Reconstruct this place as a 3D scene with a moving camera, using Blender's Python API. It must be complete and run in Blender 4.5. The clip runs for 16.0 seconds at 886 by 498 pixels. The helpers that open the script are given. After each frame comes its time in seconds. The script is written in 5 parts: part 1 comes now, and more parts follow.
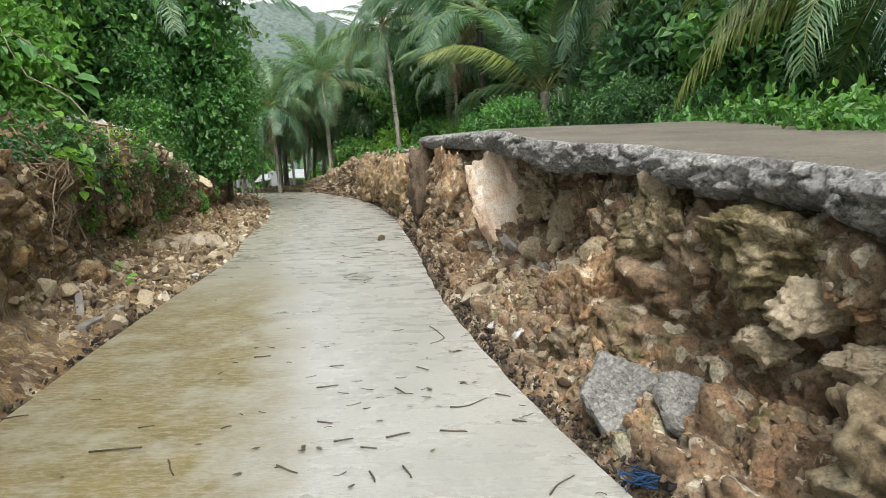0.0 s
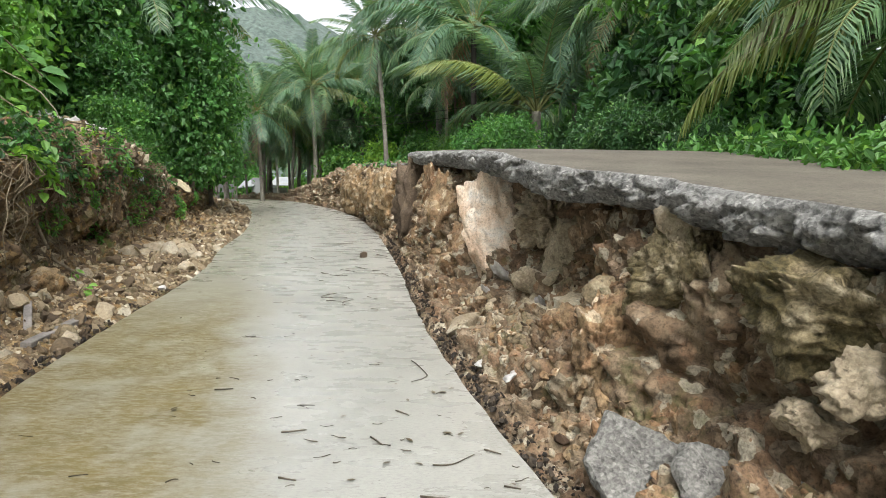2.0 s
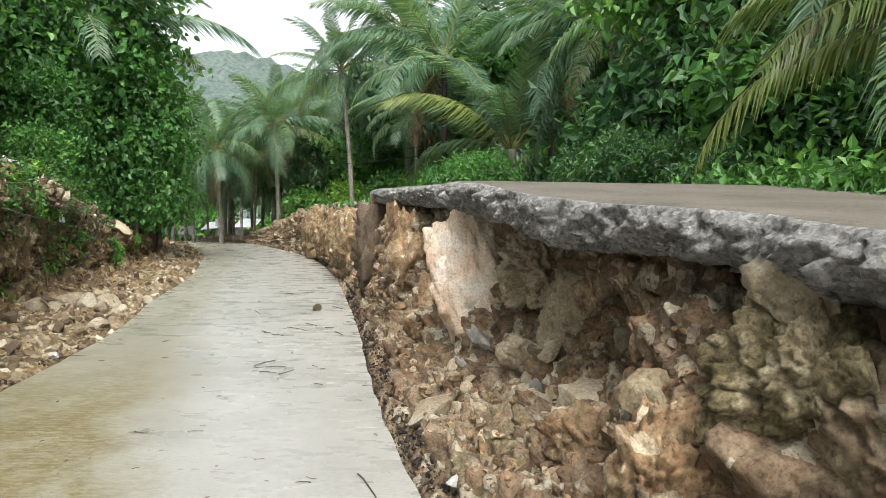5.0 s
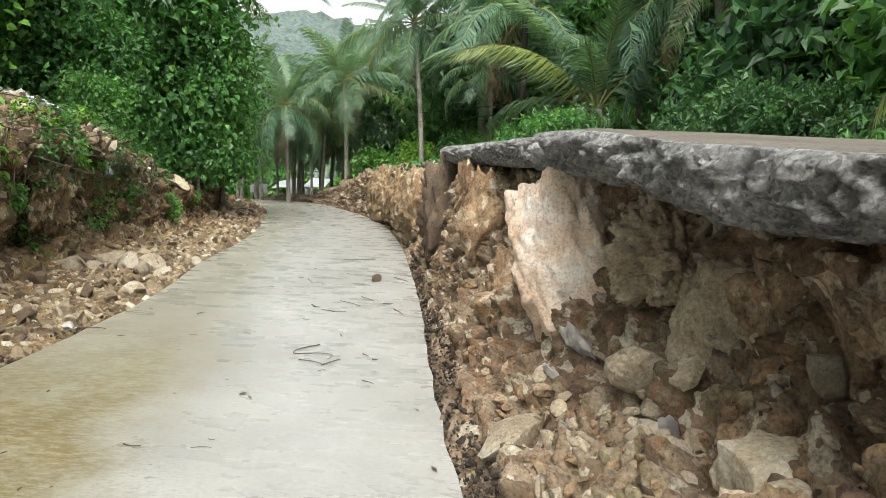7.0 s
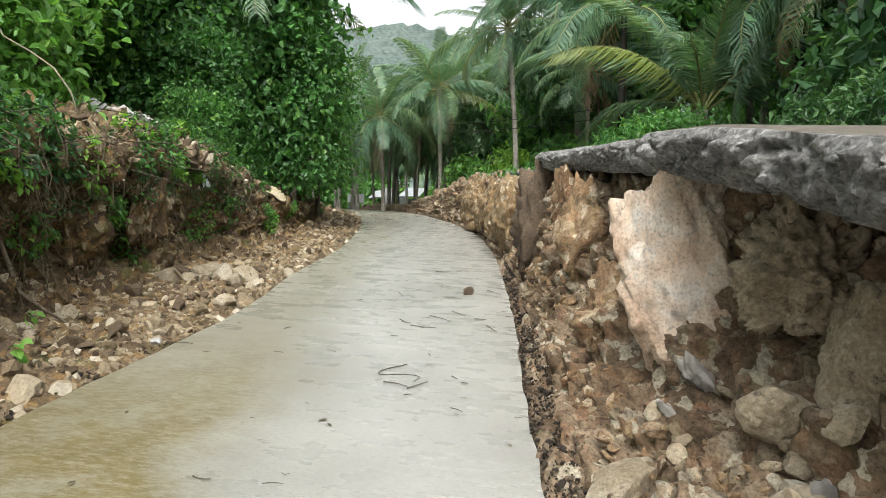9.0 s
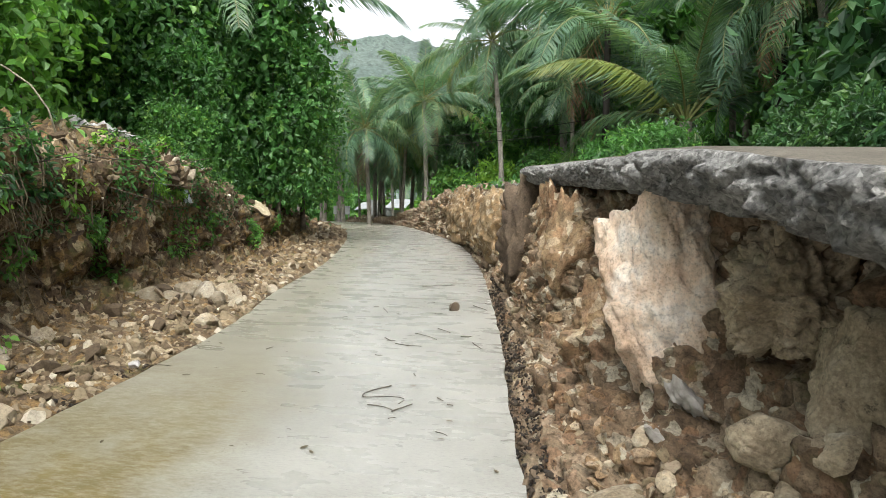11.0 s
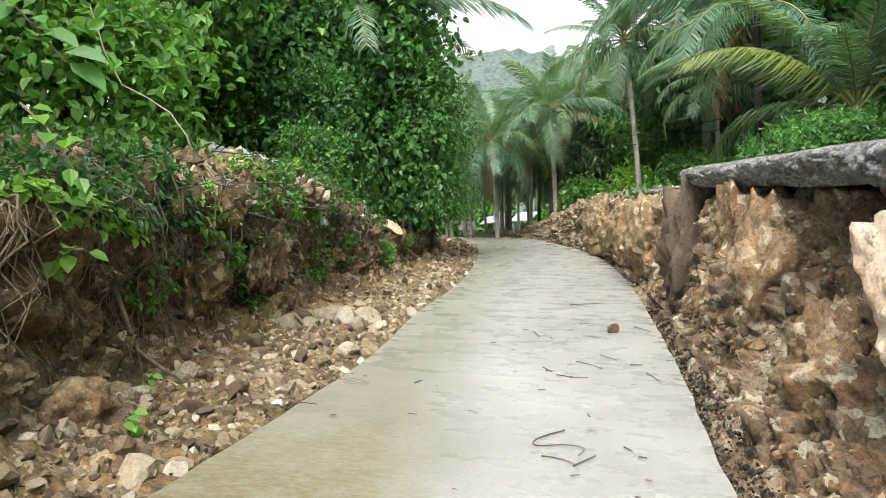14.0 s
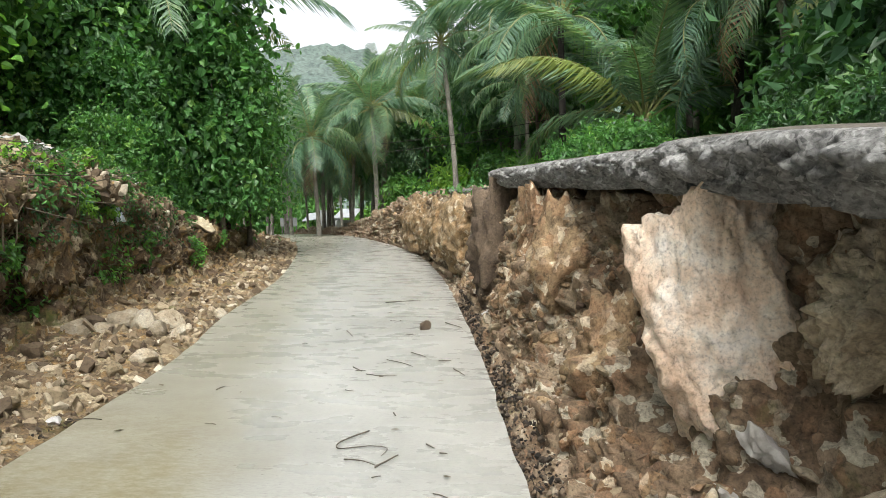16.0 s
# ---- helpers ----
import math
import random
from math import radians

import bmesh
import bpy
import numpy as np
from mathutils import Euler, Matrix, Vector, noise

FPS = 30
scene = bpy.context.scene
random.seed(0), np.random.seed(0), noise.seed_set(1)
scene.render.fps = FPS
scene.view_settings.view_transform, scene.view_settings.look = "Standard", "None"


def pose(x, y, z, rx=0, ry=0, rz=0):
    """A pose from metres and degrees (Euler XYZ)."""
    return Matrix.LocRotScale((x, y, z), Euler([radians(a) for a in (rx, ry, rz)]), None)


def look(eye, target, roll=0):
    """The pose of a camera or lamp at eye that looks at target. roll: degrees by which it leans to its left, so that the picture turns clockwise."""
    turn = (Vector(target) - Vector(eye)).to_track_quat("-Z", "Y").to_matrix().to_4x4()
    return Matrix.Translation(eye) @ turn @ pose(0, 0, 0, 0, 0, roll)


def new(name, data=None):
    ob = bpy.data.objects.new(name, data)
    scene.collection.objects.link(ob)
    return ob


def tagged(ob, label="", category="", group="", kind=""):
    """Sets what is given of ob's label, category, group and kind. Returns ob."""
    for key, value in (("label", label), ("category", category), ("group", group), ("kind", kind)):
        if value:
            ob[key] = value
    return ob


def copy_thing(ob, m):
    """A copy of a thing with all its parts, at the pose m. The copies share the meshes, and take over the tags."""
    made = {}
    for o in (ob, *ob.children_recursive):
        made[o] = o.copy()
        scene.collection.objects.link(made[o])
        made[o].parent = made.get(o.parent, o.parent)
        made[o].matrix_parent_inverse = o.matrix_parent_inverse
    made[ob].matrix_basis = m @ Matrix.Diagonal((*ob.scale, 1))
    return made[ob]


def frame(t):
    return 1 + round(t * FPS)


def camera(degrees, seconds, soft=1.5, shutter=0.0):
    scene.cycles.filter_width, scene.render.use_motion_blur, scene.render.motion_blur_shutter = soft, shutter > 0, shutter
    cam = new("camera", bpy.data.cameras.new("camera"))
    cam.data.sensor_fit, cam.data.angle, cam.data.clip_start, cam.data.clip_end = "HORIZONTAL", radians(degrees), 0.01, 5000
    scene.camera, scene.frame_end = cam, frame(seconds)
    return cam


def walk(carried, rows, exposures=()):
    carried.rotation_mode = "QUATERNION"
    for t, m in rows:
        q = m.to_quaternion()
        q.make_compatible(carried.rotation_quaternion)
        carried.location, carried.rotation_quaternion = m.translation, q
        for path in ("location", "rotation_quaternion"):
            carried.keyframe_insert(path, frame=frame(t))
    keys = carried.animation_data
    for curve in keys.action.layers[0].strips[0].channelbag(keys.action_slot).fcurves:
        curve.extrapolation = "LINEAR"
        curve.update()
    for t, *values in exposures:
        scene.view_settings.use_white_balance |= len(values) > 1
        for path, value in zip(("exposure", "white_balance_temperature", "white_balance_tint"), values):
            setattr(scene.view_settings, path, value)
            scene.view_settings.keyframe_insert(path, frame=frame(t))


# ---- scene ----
cam = camera(64.0, 16.0, soft=0.75)

PATH = [
    (0, (1.669, -0.96, 1.548), (1.587, 1.02, 1.279), -2.2),
    (0.5, (1.659, -0.893, 1.547), (1.561, 1.078, 1.224), -1.6),
    (1, (1.621, -0.721, 1.578), (1.526, 1.264, 1.348), 1.1),
    (1.5, (1.598, -0.534, 1.579), (1.63, 1.449, 1.321), 1.1),
    (2, (1.602, -0.428, 1.588), (1.571, 1.558, 1.359), 0.7),
    (2.5, (1.68, -0.319, 1.606), (1.468, 1.661, 1.417), 0.8),
    (3, (1.749, -0.206, 1.594), (1.581, 1.777, 1.397), -0.4),
    (3.1, (1.732, -0.181, 1.585), (1.548, 1.799, 1.376), -1.6),
    (3.5, (1.725, 0.019, 1.553), (1.665, 2.008, 1.356), 0.9),
    (3.7, (1.709, 0.178, 1.565), (1.669, 2.174, 1.448), 1.0),
    (5.8, (1.64, 1.744, 1.523), (1.716, 3.74, 1.42), 1.1),
    (6, (1.65, 1.873, 1.519), (1.646, 3.871, 1.437), 0.9),
    (6.5, (1.633, 2.212, 1.51), (1.485, 4.193, 1.277), 1.4),
    (7, (1.56, 2.534, 1.492), (1.419, 4.517, 1.278), 2.4),
    (7.5, (1.579, 2.763, 1.489), (1.289, 4.737, 1.345), 0.6),
    (8, (1.634, 2.984, 1.471), (1.365, 4.947, 1.193), 1.1),
    (8.5, (1.565, 2.991, 1.49), (1.185, 4.94, 1.252), 0.5),
    (9, (1.523, 2.975, 1.489), (1.117, 4.923, 1.289), 1.5),
    (9.2, (1.507, 2.954, 1.493), (1.075, 4.898, 1.313), 1.6),
    (11.3, (1.528, 3.119, 1.552), (1.193, 5.084, 1.387), 0.8),
    (11.5, (1.498, 3.21, 1.556), (1.283, 5.193, 1.411), 0.6),
    (12, (1.344, 3.355, 1.586), (1.36, 5.352, 1.495), -0.7),
    (12.5, (1.245, 3.481, 1.588), (1.131, 5.477, 1.522), -1.7),
    (13, (1.122, 3.712, 1.561), (0.61, 5.645, 1.521), -1.5),
    (13.5, (1.057, 3.772, 1.552), (0.359, 5.646, 1.513), -5.7),
    (14, (1.05, 3.73, 1.533), (0.345, 5.597, 1.403), -1.7),
    (14.5, (1.102, 3.757, 1.523), (0.537, 5.669, 1.362), -0.5),
    (15, (1.126, 3.876, 1.5), (0.83, 5.845, 1.307), -0.7),
    (15.5, (1.172, 3.817, 1.538), (0.913, 5.793, 1.374), -1.6),
    (16, (1.166, 3.838, 1.542), (0.937, 5.819, 1.392), -0.9),
]
walk(cam, [(t, look(eye, target, roll)) for t, eye, target, roll in PATH], exposures=[(0, 0.76), (3.5, 0.8), (6.5, 0.95), (7.5, 0.9), (9, 0.8), (11.5, 0.88), (12.5, 1.15), (14, 1.08), (15.5, 0.9), (16, 0.88)])

# ---- light ----
SUN_EL, SUN_AZ = 54, 174
world = bpy.data.worlds.new("sky")
scene.world = world
world.use_nodes = True
wn = world.node_tree.nodes
sky = wn.new("ShaderNodeTexSky")
sky.sky_type, sky.sun_disc = "NISHITA", False
sky.sun_elevation, sky.sun_rotation = radians(SUN_EL), radians(SUN_AZ)
sky.air_density, sky.dust_density, sky.ozone_density = 1.0, 6.0, 1.0
pale = wn.new("ShaderNodeHueSaturation")
pale.inputs["Saturation"].default_value = 0.22
pale.inputs["Value"].default_value = 1.55
world.node_tree.links.new(sky.outputs[0], pale.inputs["Color"])
world.node_tree.links.new(pale.outputs[0], wn["Background"].inputs["Color"])
wn["Background"].inputs["Strength"].default_value = 0.15
sun = new("sun", bpy.data.lights.new("sun", "SUN"))
sun.data.energy, sun.data.angle, sun.data.color = 0.9, radians(30), (1.0, 0.96, 0.9)
az, el = radians(SUN_AZ), radians(SUN_EL)
sun.matrix_world = look((math.sin(az) * math.cos(el) * 40, math.cos(az) * math.cos(el) * 40, math.sin(el) * 40), (0, 0, 0))


# ---- materials ----
def shader(name):
    m = bpy.data.materials.new(name)
    m.use_nodes = True
    nt = m.node_tree
    return m, nt, nt.nodes, nt.links, nt.nodes["Principled BSDF"]


def noise_node(nt, vec, scale, detail=6, rough=0.6, stretch=None):
    n = nt.nodes.new("ShaderNodeTexNoise")
    n.inputs["Scale"].default_value, n.inputs["Detail"].default_value, n.inputs["Roughness"].default_value = scale, detail, rough
    if stretch:
        mp = nt.nodes.new("ShaderNodeMapping")
        mp.inputs["Scale"].default_value = stretch
        nt.links.new(vec, mp.inputs["Vector"])
        vec = mp.outputs[0]
    nt.links.new(vec, n.inputs["Vector"])
    return n.outputs["Fac"]


def ramp_node(nt, fac, stops):
    r = nt.nodes.new("ShaderNodeValToRGB")
    e = r.color_ramp.elements
    while len(e) < len(stops):
        e.new(0.5)
    for k, (p, c) in enumerate(stops):
        e[k].position = p
        e[k].color = (*c, 1) if len(c) == 3 else c
    nt.links.new(fac, r.inputs["Fac"])
    return r.outputs["Color"]


def mix_node(nt, fac, a, b, mode="MIX"):
    m = nt.nodes.new("ShaderNodeMix")
    m.data_type, m.blend_type = "RGBA", mode
    for value, socket in ((fac, m.inputs["Factor"]), (a, m.inputs["A"]), (b, m.inputs["B"])):
        if isinstance(value, bpy.types.NodeSocket):
            nt.links.new(value, socket)
        elif isinstance(value, tuple):
            socket.default_value = (*value, 1)
        else:
            socket.default_value = value
    return m.outputs["Result"]


def bump_node(nt, height, strength, distance, after=None):
    b = nt.nodes.new("ShaderNodeBump")
    b.inputs["Strength"].default_value, b.inputs["Distance"].default_value = strength, distance
    nt.links.new(height, b.inputs["Height"])
    if after:
        nt.links.new(after, b.inputs["Normal"])
    return b.outputs["Normal"]


def g3(v):
    return (v, v, v)


def rough_mat(name, coarse, fine, s1, s2, rough=0.85, bump=0.5, dist=0.03, random_tint=0.0, speck=0.0, chip=0.16):
    """A rough mineral or woody surface: coarse colour patches times fine grain, with relief at two scales."""
    m, nt, nodes, links, bsdf = shader(name)
    vec = nodes.new("ShaderNodeNewGeometry").outputs["Position"] if speck else nodes.new("ShaderNodeTexCoord").outputs["Object"]
    if random_tint:
        info = nodes.new("ShaderNodeObjectInfo")
        shift = nodes.new("ShaderNodeVectorMath")
        shift.operation = "MULTIPLY_ADD"
        links.new(vec, shift.inputs[0])
        shift.inputs[1].default_value = (1, 1, 1)
        spread = nodes.new("ShaderNodeVectorMath")
        spread.operation = "SCALE"
        spread.inputs[0].default_value = (37, 53, 71)
        links.new(info.outputs["Random"], spread.inputs["Scale"])
        links.new(spread.outputs[0], shift.inputs[2])
        vec = shift.outputs[0]
    c = ramp_node(nt, noise_node(nt, vec, s1, 8, 0.65), coarse)
    f = noise_node(nt, vec, s2, 8, 0.7)
    c = mix_node(nt, 1.0, c, ramp_node(nt, f, fine), "MULTIPLY")
    if speck:
        chips = nodes.new("ShaderNodeTexVoronoi")
        chips.inputs["Scale"].default_value = speck
        links.new(vec, chips.inputs["Vector"])
        tone = nodes.new("ShaderNodeSeparateColor")
        links.new(chips.outputs["Color"], tone.inputs[0])
        c = mix_node(nt, 1.0, c, ramp_node(nt, tone.outputs[0], [(0, g3(1 - chip)), (0.3, g3(1 - 0.3 * chip)), (0.8, g3(1 + 0.2 * chip)), (1, g3(1 + chip))]), "MULTIPLY")
        # crease darkening is put into the colour by noise, without matching relief
        painted_creases = ramp_node(nt, noise_node(nt, vec, speck * 0.22, 9, 0.8), [(0.36, g3(0.35)), (0.44, g3(1.0))])
        c = mix_node(nt, 1.0, c, painted_creases, "MULTIPLY")
    if random_tint:
        c = mix_node(nt, 1.0, c, ramp_node(nt, info.outputs["Random"], [(0, g3(1 - random_tint)), (1, g3(1.0 + random_tint))]), "MULTIPLY")
    links.new(c, bsdf.inputs["Base Color"])
    bsdf.inputs["Roughness"].default_value = rough
    bsdf.inputs["Specular IOR Level"].default_value = 0.3
    n = bump_node(nt, noise_node(nt, vec, s1 * 3, 8, 0.7), bump, dist * 2)
    n = bump_node(nt, f, bump, dist, n)
    if speck:
        n = bump_node(nt, chips.outputs["Distance"], 0.15 + 0.8 * chip, 0.4 / speck, n)
    links.new(n, bsdf.inputs["Normal"])
    return m


def leaf_mat(name, dark, mid, light, gloss=0.45, through_light=0.35):
    m, nt, nodes, links, bsdf = shader(name)
    geo, info = nodes.new("ShaderNodeNewGeometry"), nodes.new("ShaderNodeObjectInfo")
    c = ramp_node(nt, geo.outputs["Random Per Island"], [(0, dark), (0.45, mid), (0.85, mid), (1, light)])
    vec = nodes.new("ShaderNodeTexCoord").outputs["Object"]
    c = mix_node(nt, 1.0, c, ramp_node(nt, noise_node(nt, vec, 0.9, 3), [(0.3, g3(0.65)), (0.7, g3(1.25))]), "MULTIPLY")
    c = mix_node(nt, 1.0, c, ramp_node(nt, info.outputs["Random"], [(0, (0.8, 0.85, 0.85)), (0.5, (1, 1, 1)), (1, (1.25, 1.15, 0.9))]), "MULTIPLY")
    links.new(c, bsdf.inputs["Base Color"])
    bsdf.inputs["Roughness"].default_value = gloss
    bsdf.inputs["Specular IOR Level"].default_value = 0.4
    tr = nodes.new("ShaderNodeBsdfTranslucent")
    links.new(mix_node(nt, 1.0, c, (1.3, 1.35, 0.6), "MULTIPLY"), tr.inputs["Color"])
    mx = nodes.new("ShaderNodeMixShader")
    mx.inputs[0].default_value = through_light
    links.new(bsdf.outputs[0], mx.inputs[1])
    links.new(tr.outputs[0], mx.inputs[2])
    links.new(mx.outputs[0], nodes["Material Output"].inputs["Surface"])
    return m


def concrete_road_mat():
    m, nt, nodes, links, bsdf = shader("new_concrete")
    vec = nodes.new("ShaderNodeTexCoord").outputs["Object"]
    sep = nodes.new("ShaderNodeSeparateXYZ")
    links.new(vec, sep.inputs[0])
    c = ramp_node(nt, noise_node(nt, vec, 0.7, 6), [(0.3, (0.235, 0.235, 0.21)), (0.7, (0.33, 0.33, 0.30))])
    broom = noise_node(nt, vec, 11, 4, 0.65, (2.0, 5.5, 1))
    c = mix_node(nt, 1.0, c, ramp_node(nt, broom, [(0.36, g3(0.8)), (0.48, g3(0.99)), (0.62, g3(1.09))]), "MULTIPLY")
    grit = noise_node(nt, vec, 60, 9, 0.8)
    c = mix_node(nt, 1.0, c, ramp_node(nt, grit, [(0.34, g3(0.45)), (0.43, g3(0.95)), (0.68, g3(1.12))]), "MULTIPLY")

    def rise(socket, a, b):
        r = nodes.new("ShaderNodeMapRange")
        r.inputs["From Min"].default_value, r.inputs["From Max"].default_value = a, b
        links.new(socket, r.inputs["Value"])
        return r.outputs[0]

    def times(a, b, op="MULTIPLY"):
        n = nodes.new("ShaderNodeMath")
        n.operation = op
        for k, s in enumerate((a, b)):
            if isinstance(s, float):
                n.inputs[k].default_value = s
            else:
                links.new(s, n.inputs[k])
        return n.outputs[0]

    # muddy run-off over the inner half of the lane, older concrete pour up to y = 8.2
    lean = times(times(sep.outputs["X"], 1.0), times(sep.outputs["Y"], 0.225), "ADD")
    wob = times(noise_node(nt, vec, 1.1, 6, 0.65), 1.2)
    inner = rise(times(lean, times(wob, -0.6, "ADD"), "ADD"), 1.35, 0.75)
    early = rise(times(sep.outputs["Y"], wob, "ADD"), 10.4, 6.6)
    blot = ramp_node(nt, noise_node(nt, vec, 1.6, 7, 0.7), [(0.36, g3(0.3)), (0.52, g3(1))])
    stain = times(times(times(inner, early), blot), ramp_node(nt, noise_node(nt, vec, 16, 9, 0.8, (0.6, 1.6, 1)), [(0.36, g3(0.25)), (0.55, g3(1))]))
    c = mix_node(nt, times(inner, 0.4), c, (0.2, 0.18, 0.11))
    c = mix_node(nt, times(stain, 1.0), c, mix_node(nt, noise_node(nt, vec, 3.0, 5), (0.075, 0.055, 0.012), (0.19, 0.15, 0.05)))
    links.new(c, bsdf.inputs["Base Color"])
    wet = ramp_node(nt, noise_node(nt, vec, 1.8, 6, 0.6, (1.0, 2.2, 1)), [(0.3, g3(0.2)), (0.7, g3(0.38))])
    spots = ramp_node(nt, noise_node(nt, vec, 30, 8, 0.75), [(0.27, g3(0.72)), (0.36, g3(1.0))])
    c = mix_node(nt, 1.0, c, spots, "MULTIPLY")
    links.new(c, bsdf.inputs["Base Color"])
    links.new(mix_node(nt, stain, wet, (0.55, 0.55, 0.55)), bsdf.inputs["Roughness"])
    bsdf.inputs["Specular IOR Level"].default_value = 0.5
    n = bump_node(nt, grit, 0.18, 0.006)
    links.new(n, bsdf.inputs["Normal"])
    return m


def earth_mat(name, stops, warm, pale, moss=0.0):
    """Crumbly earth full of stone: patches, lumps and grit, each with its own relief."""
    m, nt, nodes, links, bsdf = shader(name)
    vec = nodes.new("ShaderNodeNewGeometry").outputs["Position"]
    c = ramp_node(nt, noise_node(nt, vec, 1.3, 8, 0.7), stops)
    lump = nodes.new("ShaderNodeTexVoronoi")
    lump.inputs["Scale"].default_value = 13
    warp = nodes.new("ShaderNodeVectorMath")
    warp.operation = "MULTIPLY_ADD"
    wn_ = nodes.new("ShaderNodeTexNoise")
    wn_.inputs["Scale"].default_value = 9
    links.new(vec, wn_.inputs["Vector"])
    links.new(wn_.outputs["Color"], warp.inputs[0])
    warp.inputs[1].default_value = (0.12, 0.12, 0.12)
    links.new(vec, warp.inputs[2])
    links.new(warp.outputs[0], lump.inputs["Vector"])
    tone = nodes.new("ShaderNodeSeparateColor")
    links.new(lump.outputs["Color"], tone.inputs[0])
    c = mix_node(nt, ramp_node(nt, tone.outputs[0], [(0.72, g3(0)), (0.92, g3(0.8))]), c, pale)
    c = mix_node(nt, ramp_node(nt, tone.outputs[1], [(0.55, g3(0)), (0.9, g3(0.7))]), c, warm)
    clod = noise_node(nt, vec, 7, 10, 0.75)
    c = mix_node(nt, 1.0, c, ramp_node(nt, clod, [(0.33, g3(0.3)), (0.47, g3(0.85)), (0.68, g3(1.35))]), "MULTIPLY")
    grit = noise_node(nt, vec, 45, 8, 0.75)
    c = mix_node(nt, 1.0, c, ramp_node(nt, grit, [(0.34, g3(0.35)), (0.48, g3(0.95)), (0.66, g3(1.4))]), "MULTIPLY")
    if moss:
        c = mix_node(nt, ramp_node(nt, noise_node(nt, vec, 2.1, 9, 0.75), [(0.55, g3(0)), (0.68, g3(moss))]), c, (0.07, 0.085, 0.02))
    links.new(c, bsdf.inputs["Base Color"])
    bsdf.inputs["Roughness"].default_value = 0.92
    bsdf.inputs["Specular IOR Level"].default_value = 0.25
    n = bump_node(nt, clod, 0.6, 0.035)
    n = bump_node(nt, lump.outputs["Distance"], 0.5, 0.012, n)
    n = bump_node(nt, grit, 0.6, 0.008, n)
    links.new(n, bsdf.inputs["Normal"])
    return m


def gravel_mat(name, stops):
    """Loose broken stone: each piece has a tone of its own."""
    m, nt, nodes, links, bsdf = shader(name)
    vec = nodes.new("ShaderNodeTexCoord").outputs["Object"]
    c = ramp_node(nt, nodes.new("ShaderNodeNewGeometry").outputs["Random Per Island"], stops)
    f = noise_node(nt, vec, 35, 8, 0.75)
    c = mix_node(nt, 1.0, c, ramp_node(nt, f, [(0.3, g3(0.5)), (0.5, g3(1.0)), (0.7, g3(1.25))]), "MULTIPLY")
    links.new(c, bsdf.inputs["Base Color"])
    bsdf.inputs["Roughness"].default_value = 0.9
    bsdf.inputs["Specular IOR Level"].default_value = 0.25
    links.new(bump_node(nt, f, 0.7, 0.008), bsdf.inputs["Normal"])
    return m


def split_limestone_mat():
    """Freshly split limestone: chalk white, pink and ochre zones, hairline cracks, earth rubbed into the hollows."""
    m, nt, nodes, links, bsdf = shader("pale_pink_limestone")
    vec = nodes.new("ShaderNodeNewGeometry").outputs["Position"]
    zone = noise_node(nt, vec, 2.6, 10, 0.68)
    c = ramp_node(nt, zone, [(0.3, (0.5, 0.35, 0.235)), (0.42, (0.62, 0.475, 0.35)), (0.5, (0.69, 0.575, 0.455)), (0.57, (0.74, 0.68, 0.59)), (0.66, (0.8, 0.78, 0.74))])
    vein = noise_node(nt, vec, 6.5, 11, 0.76)
    c = mix_node(nt, 1.0, c, ramp_node(nt, vein, [(0.3, (0.68, 0.6, 0.52)), (0.44, (0.97, 0.95, 0.93)), (0.6, (1.08, 1.06, 1.04))]), "MULTIPLY")
    crack = nodes.new("ShaderNodeTexVoronoi")
    crack.feature = "DISTANCE_TO_EDGE"
    crack.inputs["Scale"].default_value = 2.4
    warp = nodes.new("ShaderNodeTexNoise")
    warp.inputs["Scale"].default_value, warp.inputs["Detail"].default_value = 4.0, 6
    links.new(vec, warp.inputs["Vector"])
    add = nodes.new("ShaderNodeVectorMath")
    add.operation = "MULTIPLY_ADD"
    links.new(warp.outputs["Color"], add.inputs[0])
    add.inputs[1].default_value = (0.3, 0.3, 0.3)
    links.new(vec, add.inputs[2])
    links.new(add.outputs[0], crack.inputs["Vector"])
    line = ramp_node(nt, crack.outputs["Distance"], [(0.0, g3(0.5)), (0.02, g3(1.0))])
    c = mix_node(nt, 0.3, c, line, "MULTIPLY")
    earth = ramp_node(nt, noise_node(nt, vec, 4.1, 9, 0.72), [(0.6, g3(0)), (0.7, g3(0.65))])
    c = mix_node(nt, earth, c, (0.26, 0.165, 0.09))
    grain = noise_node(nt, vec, 55, 8, 0.7)
    c = mix_node(nt, 1.0, c, ramp_node(nt, grain, [(0.32, g3(0.5)), (0.48, g3(0.98)), (0.68, g3(1.2))]), "MULTIPLY")
    links.new(c, bsdf.inputs["Base Color"])
    bsdf.inputs["Roughness"].default_value = 0.8
    bsdf.inputs["Specular IOR Level"].default_value = 0.3
    n = bump_node(nt, vein, 0.8, 0.05)
    n = bump_node(nt, line, 0.3, 0.01, n)
    n = bump_node(nt, grain, 0.8, 0.014, n)
    links.new(n, bsdf.inputs["Normal"])
    return m


